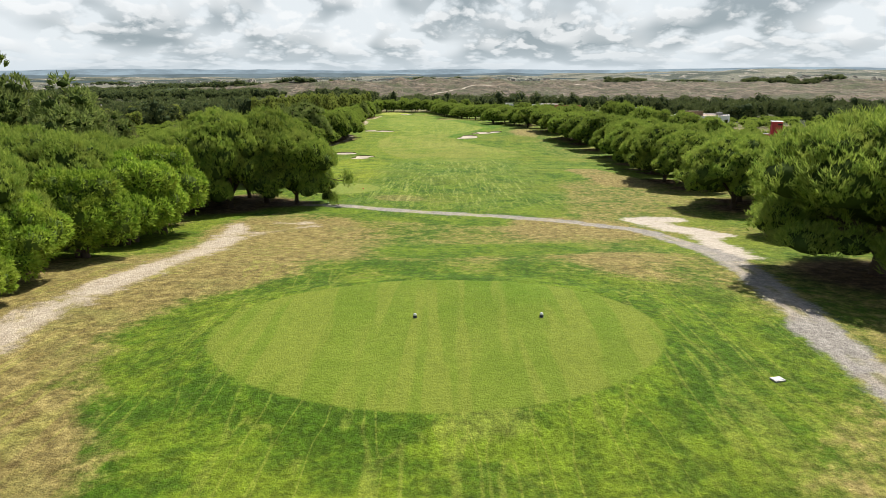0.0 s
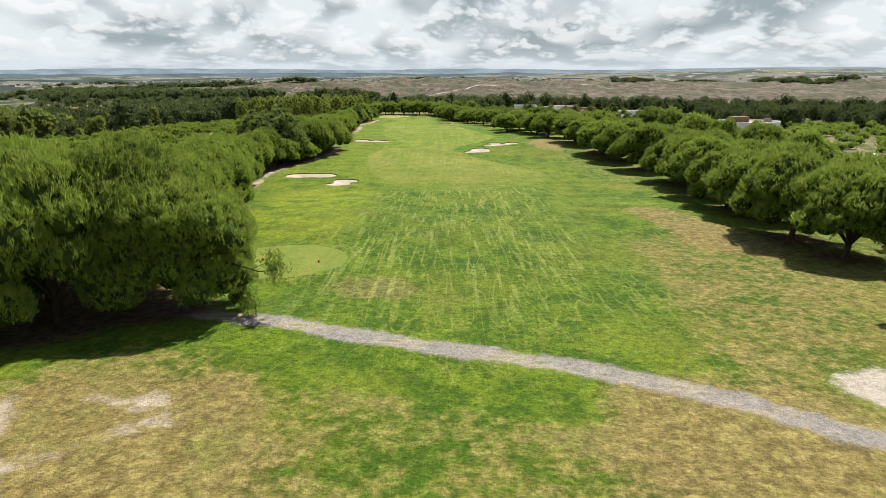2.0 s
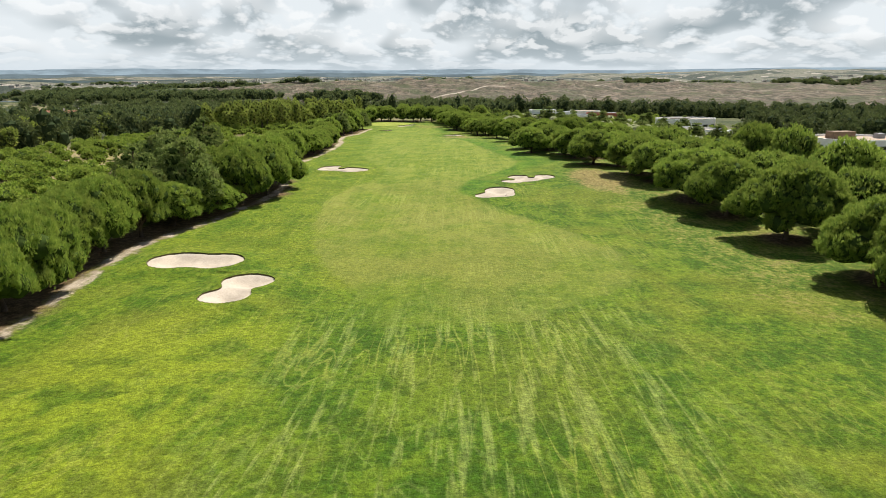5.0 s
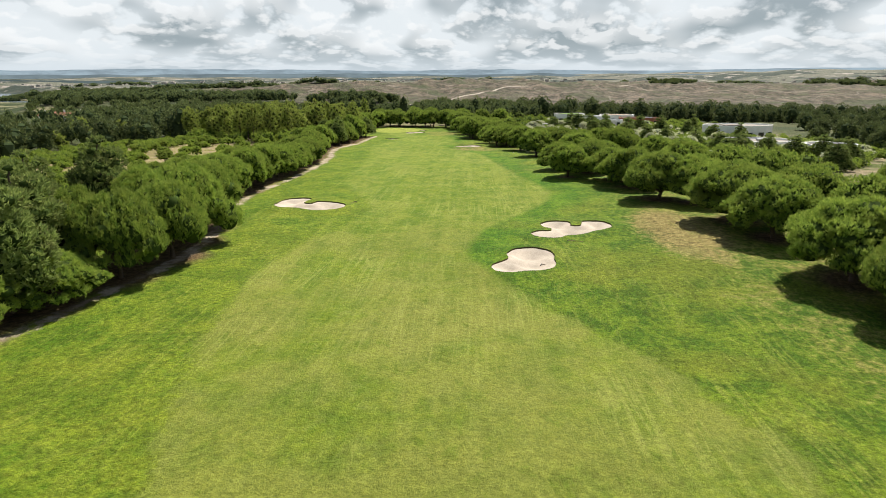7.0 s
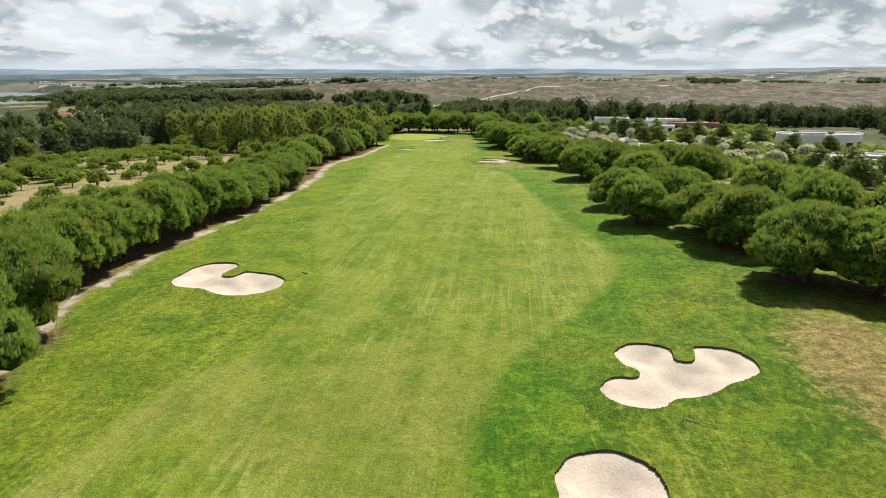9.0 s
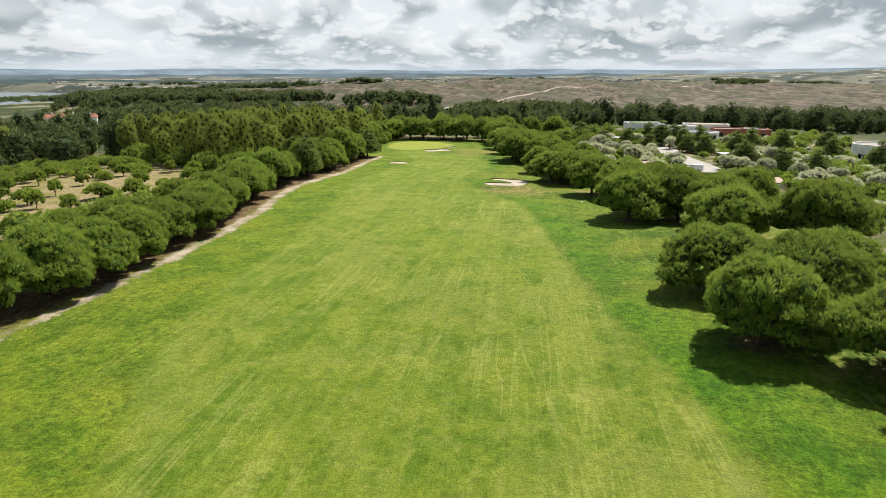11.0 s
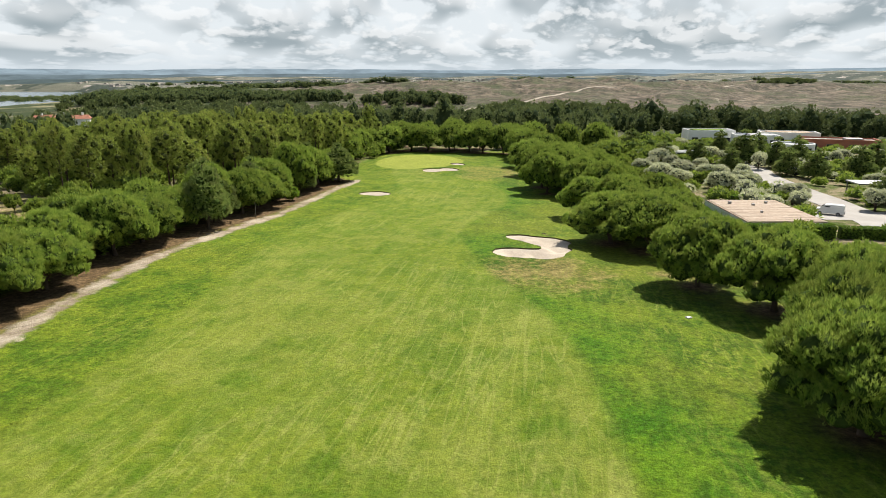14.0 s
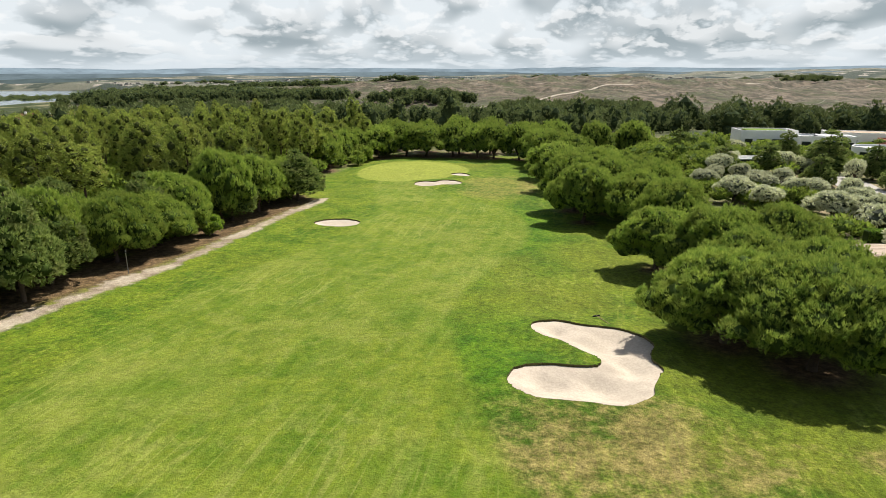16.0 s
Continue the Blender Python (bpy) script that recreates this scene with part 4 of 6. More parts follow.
def umbrella_pine(seed, R, H, base, count, length, width, leaf=PINE, name="stone_pine", label="", n=16, blades=5, group="fairway pines", bunch=1):
    rs = np.random.RandomState(seed)
    lobes = dome_lobes(rs, R, H, base, n)
    lean = rs.uniform(-0.5, 0.5, 2)
    fork = base * 0.62
    lines = [([(0, 0, -0.4), (lean[0] * 0.2, lean[1] * 0.2, fork * 0.5), (lean[0] * 0.6, lean[1] * 0.6, fork), (lean[0], lean[1], base + (H - base) * 0.5)],
              [R * 0.075, R * 0.055, R * 0.05, R * 0.025])]
    for i in range(7):
        a = 6.2832 * i / 7 + rs.uniform(-0.3, 0.3)
        lines.append(([(lean[0] * 0.55, lean[1] * 0.55, fork * 0.92), (R * 0.25 * math.cos(a), R * 0.25 * math.sin(a), base + 0.12 * (H - base)),
                       (R * 0.6 * math.cos(a), R * 0.6 * math.sin(a), base + (H - base) * rs.uniform(0.25, 0.45))], [R * 0.032, R * 0.022, R * 0.01]))
    return build_tree(name, seed, lobes, lines, count, leaf, PINE_SHADE, length, width, blades, 0.46, 0.72, label, "pine tree", group, -0.35, 0.80, bunch)


# masters stand far below ground and are removed after copying
PINE_LABEL = "green umbrella-shaped stone pine on the rough's edge"
NEAR = [umbrella_pine(s, 5.0, 9.0, 1.9, 15000, 0.40, 0.040, label=PINE_LABEL, n=34, blades=5, bunch=8) for s in (1, 2, 3)]
MIDP = [umbrella_pine(s, 4.5, 7.5, 2.0, 11000, 0.38, 0.044, label=PINE_LABEL, n=30, blades=5, bunch=8) for s in (4, 5, 6, 7, 11)]
FARP = [umbrella_pine(s, 4.5, 7.5, 1.7, 2400, 0.55, 0.12, label=PINE_LABEL, n=18, blades=4, bunch=3) for s in (8, 9, 10)]
SIZE = {}
for o in NEAR:
    SIZE[o] = (5.0, 9.0)
for o in MIDP + FARP:
    SIZE[o] = (4.5, 7.5)


def plant(master, x, y, r, h, label="", group="", sink=0.0):
    R, H = SIZE[master]
    t = copy_thing(master, pose(x, y, ground_at(x, y) - sink, 0, 0, rng.uniform(0, 360)))
    t.scale = (r / R, r / R * rng.uniform(0.92, 1.08), h / H)
    return tagged(t, label, group=group)


def clear_masters(masters):
    for o in masters:
        for c in [*o.children_recursive, o]:
            bpy.data.objects.remove(c)


for x, y, r, h in PINES:
    close = y < 70 or (y < 180 and x < -10 and y < 100)
    side = -48 < x < 43 and y < 400
    m = rng.choice(NEAR if (close or h > 9.5) else (MIDP if side else FARP))
    t = plant(m, x, y, r, h)
    if (x, y) == (-18.5, 75.9):
        corner_pine = t
# a torn limb that hangs from the pine at the path's end
lv_, lf_ = [], []
gz = ground_at(-15, 76)
tube(lv_, lf_, [Vector((-16.5, 76.3, gz + 3.4)), Vector((-14.6, 75.6, gz + 3.3)), Vector((-12.9, 75.0, gz + 3.0)), Vector((-11.7, 74.6, gz + 3.2))], [0.09, 0.06, 0.04, 0.02], 5)
tube(lv_, lf_, [Vector((-14.9, 75.7, gz + 3.2)), Vector((-14.0, 74.9, gz + 2.0)), Vector((-13.6, 74.5, gz + 0.6))], [0.05, 0.03, 0.015], 5)
tube(lv_, lf_, [Vector((-13.4, 75.2, gz + 3.1)), Vector((-12.4, 75.9, gz + 3.4))], [0.03, 0.012], 5)
limb = new("torn_limb", from_arrays("torn_limb", lv_, lf_, [BARK], True))
rs_l = np.random.RandomState(3)
ends = np.array([(-11.6, 74.6, gz + 3.2), (-13.6, 74.5, gz + 0.9), (-12.2, 75.9, gz + 3.4)])
pl = np.concatenate([e + rs_l.normal(size=(110, 3)) * (0.30, 0.30, 0.42) for e in ends])
al = np.array([0, 0, 0.8]) + rs_l.normal(size=pl.shape) * 0.5
al /= np.linalg.norm(al, axis=1, keepdims=True)
vl, ql = tufts(rs_l, pl, al, 0.42, 0.06, 4, 0.45)
sprig = new("needles", from_arrays("needles", vl.tolist(), ql.tolist(), [PINE]))
sprig.parent = limb
limb.parent = corner_pine
limb.matrix_parent_inverse = corner_pine.matrix_basis.inverted()
clear_masters(NEAR + MIDP + FARP)


# ---- other trees and far woods ----
def cone_pine(seed, R, H, base, count, length, width, leaf, name, label, group, tiers=5):
    """An open, tiered pine with a straight trunk."""
    rs = np.random.RandomState(seed)
    lobes, lines = [], [([(0, 0, -0.4), (0.1, 0, H * 0.4), (0, 0.1, H * 0.92)], [R * 0.07, R * 0.05, R * 0.015])]
    for i in range(tiers):
        f = i / (tiers - 1)
        z = base + (H - base) * (0.08 + 0.86 * f)
        rr = R * (1.0 - 0.72 * f ** 1.3) * rs.uniform(0.9, 1.1)
        m = max(1, int(6 * (1 - f) + 1.5))
        for k in range(m):
            a = 6.2832 * k / m + rs.uniform(-0.5, 0.5) + i
            d = rr * rs.uniform(0.45, 0.68) if m > 1 else 0
            s = rr * rs.uniform(0.34, 0.50) + 0.3
            lobes.append(((d * math.cos(a), d * math.sin(a), z + rs.uniform(-0.4, 0.4)), (s, s, s * 0.62)))
            lines.append(([(0, 0, z - 0.5), (d * math.cos(a), d * math.sin(a), z)], [R * 0.02, R * 0.008]))
    return build_tree(name, seed, lobes, lines, count, leaf, PINE_SHADE, length, width, 5, 0.5, 0.45, label, "pine tree", group, -0.6, 0.66)


def tall_gum(seed, H, R, count, group):
    """A tall thin gum tree: bare pale stem, loose clumps above."""
    rs = np.random.RandomState(seed)
    lobes, lines = [], [([(0, 0, -0.3), (rs.uniform(-0.3, 0.3), rs.uniform(-0.3, 0.3), H * 0.5), (0, 0, H * 0.95)], [0.17, 0.12, 0.03])]
    for i in range(15):
        f = i / 14
        z = H * (0.46 + 0.50 * f)
        rr = R * (0.75 + 0.5 * math.sin(f * 3.1)) * (1 - 0.45 * f)
        a = i * 2.4 + rs.uniform(-0.4, 0.4)
        d = rr * rs.uniform(0.35, 0.95)
        s = R * rs.uniform(0.26, 0.42)
        lobes.append(((d * math.cos(a), d * math.sin(a), z), (s, s, s * 1.25)))
        lines.append(([(0, 0, z - 0.9), (d * math.cos(a), d * math.sin(a), z)], [0.05, 0.02]))
    return build_tree("eucalyptus_tree", seed, lobes, lines, count, EUCA, GUM_SHADE, 0.42, 0.105, 4, 0.8, 0.10, "tall slender eucalyptus with a loose olive-green crown", "eucalyptus", group, -0.8, 0.55)


def round_tree(seed, R, H, count, leaf, name, label, category, group, inner, length=0.4, width=0.15, bare=0.9, heads=9):
    """A small round-headed tree on a short stem."""
    rs = np.random.RandomState(seed)
    lobes = []
    for i in range(heads):
        a, f = i * 2.4 + rs.uniform(-0.3, 0.3), math.sqrt(i / heads)
        d = R * (0.55 if heads < 10 else 0.74) * f
        s = R * (rs.uniform(0.36, 0.5) if heads < 10 else rs.uniform(0.22, 0.40))
        z = rs.uniform(0.35, 0.68) if heads < 10 else rs.uniform(0.20, 0.88 - 0.42 * f * f)
        lobes.append(((d * math.cos(a), d * math.sin(a), bare + (H - bare) * z), (s, s, s * 0.85)))
    lines = [([(0, 0, -0.3), (0.1, 0.05, bare), (0, 0, H * 0.6)], [R * 0.09, R * 0.07, R * 0.03])]
    for i in range(4):
        a = i * 1.57 + rs.uniform(-0.4, 0.4)
        lines.append(([(0.08, 0.04, bare * 0.9), (R * 0.5 * math.cos(a), R * 0.5 * math.sin(a), H * 0.55)], [R * 0.05, R * 0.015]))
    return build_tree(name, seed, lobes, lines, count, leaf, inner, length, width, 4, 0.8, 0.3, label, category, group, -0.5, 0.78)


# painted shade for the inside of olive crowns
OLIVE_SHADE = plain("olive_shade", (0.06, 0.072, 0.045), 0.9, 0.3, 2.0)
GUMS = [tall_gum(s, 12.0, 2.6, 1300, "eucalyptus grove") for s in (31, 32, 33, 34)]
MARI = [cone_pine(s, 4.2, 11.0, 2.6, 1900, 0.6, 0.14, DARKPINE, "maritime_pine", "dark open-crowned maritime pine beside the hedge of pines", "tall pines", 6) for s in (41, 42)]
SMALLP = [umbrella_pine(s, 2.0, 3.2, 1.1, 420, 0.42, 0.12, SHRUB, "young_pine", "young round-topped pine in the dry field", 9, 4, "young pines in the field") for s in (51, 52, 53)]
BUSH = [round_tree(s, 3.2, 5.2, 2600, BUSHLEAF, "broadleaf_bush", "dense bright green broadleaf bush by the sandy track", "bush", "bushes by the trees", SHRUB_SHADE, 0.34, 0.09, 0.3, 24) for s in (61, 62, 63)]
OLIVES = [round_tree(s, 2.0, 3.6, 620, OLIVE, "olive_tree", "grey-green olive tree in the villa gardens", "olive tree", "garden olives", OLIVE_SHADE, 0.34, 0.12) for s in (71, 72, 73)]
CONES = [cone_pine(s, 3.0, 8.0, 1.0, 1000, 0.6, 0.18, DARKPINE, "garden_pine", "dark green pine in the villa gardens", "garden pines", 5) for s in (81, 82)]
SIZE.update({o: (2.6, 12.0) for o in GUMS})
SIZE.update({o: (4.2, 11.0) for o in MARI})
SIZE.update({o: (2.0, 3.2) for o in SMALLP})
SIZE.update({o: (3.2, 5.2) for o in BUSH})
SIZE.update({o: (2.0, 3.6) for o in OLIVES})
SIZE.update({o: (3.0, 8.0) for o in CONES})

# gum grove beside and behind the green, and to the left of the row
for i in range(13):
    for j in range(15):
        x = -54 - i * 5.6 + jit(2.4)
        y = 350 + j * 7.6 + jit(3.0)
        if x > -64 and y < 372 or (x + 55) * 0.9 + (y - 352) < -25:
            continue
        plant(rng.choice(GUMS), x, y, 2.4 + jit(0.7), 11.2 + jit(2.6))
# dark pines standing in or behind the row
for x, y, r, h in [(-37.1, 179.3, 5.06, 11.28), (-41.4, 187.5, 4.88, 11.22), (-42.2, 175.3, 4.47, 10.2), (-46, 193.7, 4.7, 10.96), (-46.1, 209.2, 5.05, 11.45), (-52.7, 204.5, 4.49, 10.25), (-45.4, 343.5, 3.32, 7.41), (-45.3, 373.7, 3.18, 7.36), (-51, 350.8, 3.33, 8.34),
                   (-43.6, 338.8, 3.11, 9.33), (-43.6, 390.9, 4.2, 7.99), (-39.6, 66.2, 5.1, 14.6), (-36.8, 60.8, 4.69, 11.95), (-46.8, 67, 5.2, 16.5), (-40.2, 76.8, 4.31, 11.26), (-51.9, 71.8, 5.2, 16.5), (-58.5, 63.5, 5.0, 15.5), (-36.2, 85.1, 4.19, 9.33), (-47.3, 359.1, 2.96, 7.89), (-47.9, 384.9, 3.39, 8.48)]:
    plant(rng.choice(MARI), x, y, r, h)
for x, y, r, h in [(-26.2, 50.4, 4.3, 7.9), (-26.4, 56.4, 4.6, 8.6), (-24.6, 40.8, 3.6, 6.6), (-24.9, 33.4, 3.2, 5.4), (-24.2, 27.5, 2.9, 4.9), (-24.6, 33.6, 2.9, 5.2), (-24.2, 29.2, 2.8, 4.9), (-25.2, 41, 3.4, 6.1), (-25.9, 48.6, 3.7, 7.1),                    (-43.2, 365.4, 1.49, 2.58), (-49.5, 350.8, 2.16, 4.12), (-49.6, 338.3, 2.33, 3.69), (-51.2, 326, 2.51, 4.06), (-47.8, 297.5, 2.3, 3.64), (-46.8, 357, 2.36, 4.53), (-52, 307.8, 2.51, 3.85)]:
    plant(rng.choice(BUSH), x, y, r, h)
# the sapling by the path
plant(MARI[0], -14.6, 75.9, 0.65, 2.3, "slim dark pine sapling beside the gravel path")
# orchard-like young pines in the dry field
for i in range(98):
    row, col_ = divmod(i, 7)
    x, y = -63 - col_ * 7.5 + jit(2.2), 196 + row * 11 + jit(3) + col_ * 2
    if rng.random() < 0.25:
        continue
    plant(rng.choice(SMALLP), x, y, 1.65 + jit(0.5), 2.8 + jit(0.6))
# gardens
for x, y in [(40.2, 404), (42.2, 378.5), (50.8, 383), (47.4, 409), (48.3, 401), (34.2, 408), (30.2, 413), (33, 389.5), (38.3, 389), (54, 376), (30, 424), (36, 418), (37, 408),
             (41, 404.5), (45, 402), (39, 396), (42.5, 442), (47, 443), (36.5, 391), (57, 375), (57.5, 359), (61, 350), (63, 384), (30, 460), (42, 480), (24, 404), (27, 398),
             (22, 416), (25, 424), (62, 425), (66, 404), (72, 396), (78, 384), (70, 352), (76, 345), (68, 330), (84, 350), (90, 362), (29, 436), (34, 450), (52, 430), (73, 440), (80, 452)]:
    if abs(x - 49) < 4.4 and 358 < y < 426:
        continue
    plant(rng.choice(OLIVES), x + jit(0.4), y + jit(0.4), 2.5 + jit(0.6), 4.0 + jit(0.7))
for x, y, r, h in [(39.7, 441, 3, 6.5), (30.6, 440, 3, 6), (51.7, 443, 4.4, 8.5), (56.8, 434, 3.2, 7.5), (55.4, 421, 2.8, 6.5), (59.5, 416, 3, 7), (51.5, 468, 2.6, 7), (70, 419, 3.4, 7.5)]:
    plant(rng.choice(CONES), x, y, r, h)
for x, y, r, h in [(78, 316, 3, 6.4), (92, 300, 3.2, 6.6), (84, 313, 2.8, 5.6), (97, 298, 3, 6.2), (74, 322, 3, 6), (71, 335, 3.2, 6.4), (61, 384, 3.8, 6.8), (65, 369, 3, 6.5), (70, 362, 3.2, 6.2), (44, 425, 2.6, 6), (64, 440, 3.2, 8), (78, 430, 3.4, 8), (86, 425, 3.2, 8), (90, 400, 3.2, 7.5), (95, 385, 3.2, 7),
                   (100, 372, 3.2, 7), (70, 305, 3.4, 5.8), (78, 300, 3.4, 6), (88, 306, 3.2, 6), (66, 290, 3.6, 6), (80, 272, 3.4, 6.5), (90, 284, 3.2, 6), (24, 455, 3.2, 8), (60, 460, 3, 7), (102, 430, 3.4, 8)]:
    plant(rng.choice(CONES), x, y, r, h)
clear_masters(GUMS + MARI + SMALLP + BUSH + OLIVES + CONES)


def thicket(name, spots, leaf, per, size, label, category, seed, stem=True, squash=1.0):
    """Many far trees or shrubs as one mesh. spots: x, y, radius, height."""
    rs = np.random.RandomState(seed)
    P, A, tv, tf, iv = [], [], [], [], []
    zs = height(np.array([s[0] for s in spots]), np.array([s[1] for s in spots]))
    for (x, y, r, h), z in zip(spots, zs):
        m = 5
        lob = [((rs.uniform(-0.5, 0.5) * r, rs.uniform(-0.5, 0.5) * r, h * (0.20 + 0.50 * q / 4 if stem else 0.35 + rs.uniform(-0.1, 0.28))), (r * rs.uniform(0.5, 0.75),) * 2 + (h * rs.uniform(0.22, 0.34),)) for q in range(m)]
        p, nn = crown_points(rs, lob, per, -0.3)
        P.append(p + np.array([x, y, z])), A.append(nn)
        # solid lumps fill each crown, their dark colour in place of inner shade
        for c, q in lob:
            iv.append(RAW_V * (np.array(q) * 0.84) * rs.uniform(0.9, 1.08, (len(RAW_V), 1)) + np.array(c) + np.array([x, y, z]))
        if stem:
            k = len(tv)
            for i in range(3):
                a = i * 2.1
                tv.append((x + 0.25 * math.cos(a), y + 0.25 * math.sin(a), z - 0.3))
            tv.append((x, y, z + h * 0.6))
            tf.extend([(k, k + 1, k + 3), (k + 1, k + 2, k + 3), (k + 2, k, k + 3)])
    P, A = np.concatenate(P), np.concatenate(A)
    ax = A * 0.6 + np.array([0, 0, 0.5]) + rs.normal(size=A.shape) * 0.25
    ax /= np.linalg.norm(ax, axis=1, keepdims=True)
    v, t = tufts(rs, P, ax, size, size * 0.36, 4, 0.75)
    # lump faces take the painted shade colour that goes with the leaf
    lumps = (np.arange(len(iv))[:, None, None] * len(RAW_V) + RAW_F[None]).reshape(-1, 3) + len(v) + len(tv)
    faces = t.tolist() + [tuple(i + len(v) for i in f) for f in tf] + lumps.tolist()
    me = from_arrays(name, v.tolist() + tv + np.concatenate(iv).tolist(), faces, [leaf, BARK, {SHRUB: SHRUB_SHADE, OLIVE: OLIVE_SHADE, EUCA: GUM_SHADE}.get(leaf, WOOD_SHADE)],
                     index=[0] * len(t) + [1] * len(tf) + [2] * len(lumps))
    return tagged(new(name, me), label, category, kind="stuff")


SITES = [(113, 407, 17, 10), (87, 327, 12, 9), (100, 311, 8, 7), (107, 265, 13, 11), (56, 504, 9.5, 6), (69, 494, 8.5, 5.5), (84, 508, 11, 6), (92, 486, 12.5, 6), (73, 470, 7, 6), (36, 447, 6, 4),
         (31, 357.5, 7.5, 9.5), (48, 344.5, 7.5, 6), (76.5, 131, 11, 7.5), (33.5, 423, 8, 10), (81, 409.5, 7, 4.5), (61, 392.5, 5.5, 4), (49.5, 392, 6, 36), (58, 370, 12, 5), (46, 481, 13, 7)]


def built(x, y):
    return any(abs(x - a) < w and abs(y - b) < d for a, b, w, d in SITES)


def scatter(n, x0, x1, y0, y1, r, h, seed, test=None):
    rs = np.random.RandomState(seed)
    out = []
    while len(out) < n:
        x, y = rs.uniform(x0, x1), rs.uniform(y0, y1)
        if not built(x, y) and (test is None or test(x, y)):
            s = rs.uniform(0.7, 1.25)
            out.append((x, y, r * s, h * s * rs.uniform(0.85, 1.15)))
    return out


# scrub on the slope behind the left row
scrub = scatter(330, -150, -52, 95, 235, 1.7, 2.2, 5, lambda x, y: waves(x, y, 60, 21) > -0.12 or x < -110)
scrub += scatter(80, -58, -47, 100, 345, 1.8, 3.2, 6)
scrub += scatter(40, -60, -48, 205, 345, 1.9, 2.8, 63) + scatter(22, -104, -64, 222, 350, 1.4, 1.7, 64, lambda x, y: waves(x, y, 36, 23) > 0.0)
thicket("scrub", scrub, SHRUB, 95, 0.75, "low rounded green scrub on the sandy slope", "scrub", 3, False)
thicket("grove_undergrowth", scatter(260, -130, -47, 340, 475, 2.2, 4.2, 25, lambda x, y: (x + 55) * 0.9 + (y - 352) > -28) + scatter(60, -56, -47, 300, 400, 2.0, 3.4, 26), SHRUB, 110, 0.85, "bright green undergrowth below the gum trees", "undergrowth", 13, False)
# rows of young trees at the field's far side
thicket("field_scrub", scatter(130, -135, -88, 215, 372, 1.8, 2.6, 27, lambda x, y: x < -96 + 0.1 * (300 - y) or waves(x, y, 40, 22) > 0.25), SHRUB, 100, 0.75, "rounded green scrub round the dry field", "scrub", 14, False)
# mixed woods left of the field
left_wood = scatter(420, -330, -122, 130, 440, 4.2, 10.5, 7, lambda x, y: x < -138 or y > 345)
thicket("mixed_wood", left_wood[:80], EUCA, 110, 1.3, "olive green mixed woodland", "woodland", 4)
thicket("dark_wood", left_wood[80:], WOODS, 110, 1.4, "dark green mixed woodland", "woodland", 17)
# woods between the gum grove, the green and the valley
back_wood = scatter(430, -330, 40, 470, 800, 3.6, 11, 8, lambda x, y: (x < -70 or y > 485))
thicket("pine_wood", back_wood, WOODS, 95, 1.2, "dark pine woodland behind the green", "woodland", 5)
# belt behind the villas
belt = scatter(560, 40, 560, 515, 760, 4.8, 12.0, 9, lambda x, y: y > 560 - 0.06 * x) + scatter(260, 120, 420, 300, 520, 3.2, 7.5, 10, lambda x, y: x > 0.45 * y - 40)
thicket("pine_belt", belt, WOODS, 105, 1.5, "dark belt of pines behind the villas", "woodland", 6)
# low garden shrubs
thicket("garden_shrubs", scatter(420, 26, 130, 300, 520, 1.6, 2.2, 11, lambda x, y: x > 0.1 * (y - 300) + 18 and not (42 < x < 56 and 358 < y < 400)) + scatter(420, 62, 210, 120, 330, 1.8, 2.4, 12), SHRUB, 52, 0.8, "green garden shrubs and hedging", "shrubs", 7, False)
# olive bushes between the villas
thicket("olive_bushes", scatter(95, 24, 100, 372, 470, 1.5, 2.6, 28, lambda x, y: x > 0.02 * (y - 372) + 22 + (8 if y < 385 else 0) and not (43 < x < 57 and 358 < y < 432)) + scatter(80, 56, 120, 290, 372, 1.6, 2.6, 29), OLIVE, 110, 0.55, "grey-green olive bushes in the villa gardens", "olive bushes", 15, False)
thicket("green_bank", scatter(90, 8, 36, 396, 482, 1.7, 2.4, 41, lambda x, y: x > 15 + 0.02 * (450 - y)) + scatter(60, 6, 40, 440, 500, 2.6, 4.6, 42), SHRUB, 90, 0.75, "green shrubs on the bank above the villas", "shrubs", 16, False)
# far woods and clumps on the plain
far = scatter(160, -700, -150, 760, 960, 5, 11, 13, lambda x, y: -0.62 < x / y < -0.16 and waves(x, y, 300, 31) > 0.0)
far += scatter(160, -120, 70, 800, 930, 5, 13, 14, lambda x, y: waves(x, y, 220, 33) > 0.0)
far += scatter(150, 300, 1500, 1250, 1950, 6, 9, 15, lambda x, y: 1700 < math.hypot(x, y) < 1930 and (0.25 < x / y < 0.31 or 0.46 < x / y < 0.62))
far += scatter(900, -1900, -300, 1500, 2600, 10, 14, 17, lambda x, y: 2000 < math.hypot(x, y) < 2350 and -1.05 < x / y < -0.2)
far += scatter(380, -1400, 1200, 2050, 2700, 10, 13, 16, lambda x, y: waves(x, y, 500, 36) > 0.15)
thicket("far_woods", far, WOODS, 28, 4.0, "dark distant woods and tree clumps", "woodland", 8, False)


# dark woods on the low rise and the knoll in the valley
rise_wood = scatter(430, -690, -280, 940, 1190, 5.0, 11.5, 61, lambda x, y: float(rod(x, y, *RISE, 50)) < 30)
rise_wood += scatter(130, -245, -112, 1010, 1125, 4.8, 10.5, 62, lambda x, y: math.hypot((x + 179) / 1.15, y - 1068) < 56)
thicket("rise_woods", rise_wood, WOODS, 60, 1.9, "dark pine woods on a low rise in the valley", "woodland", 18)


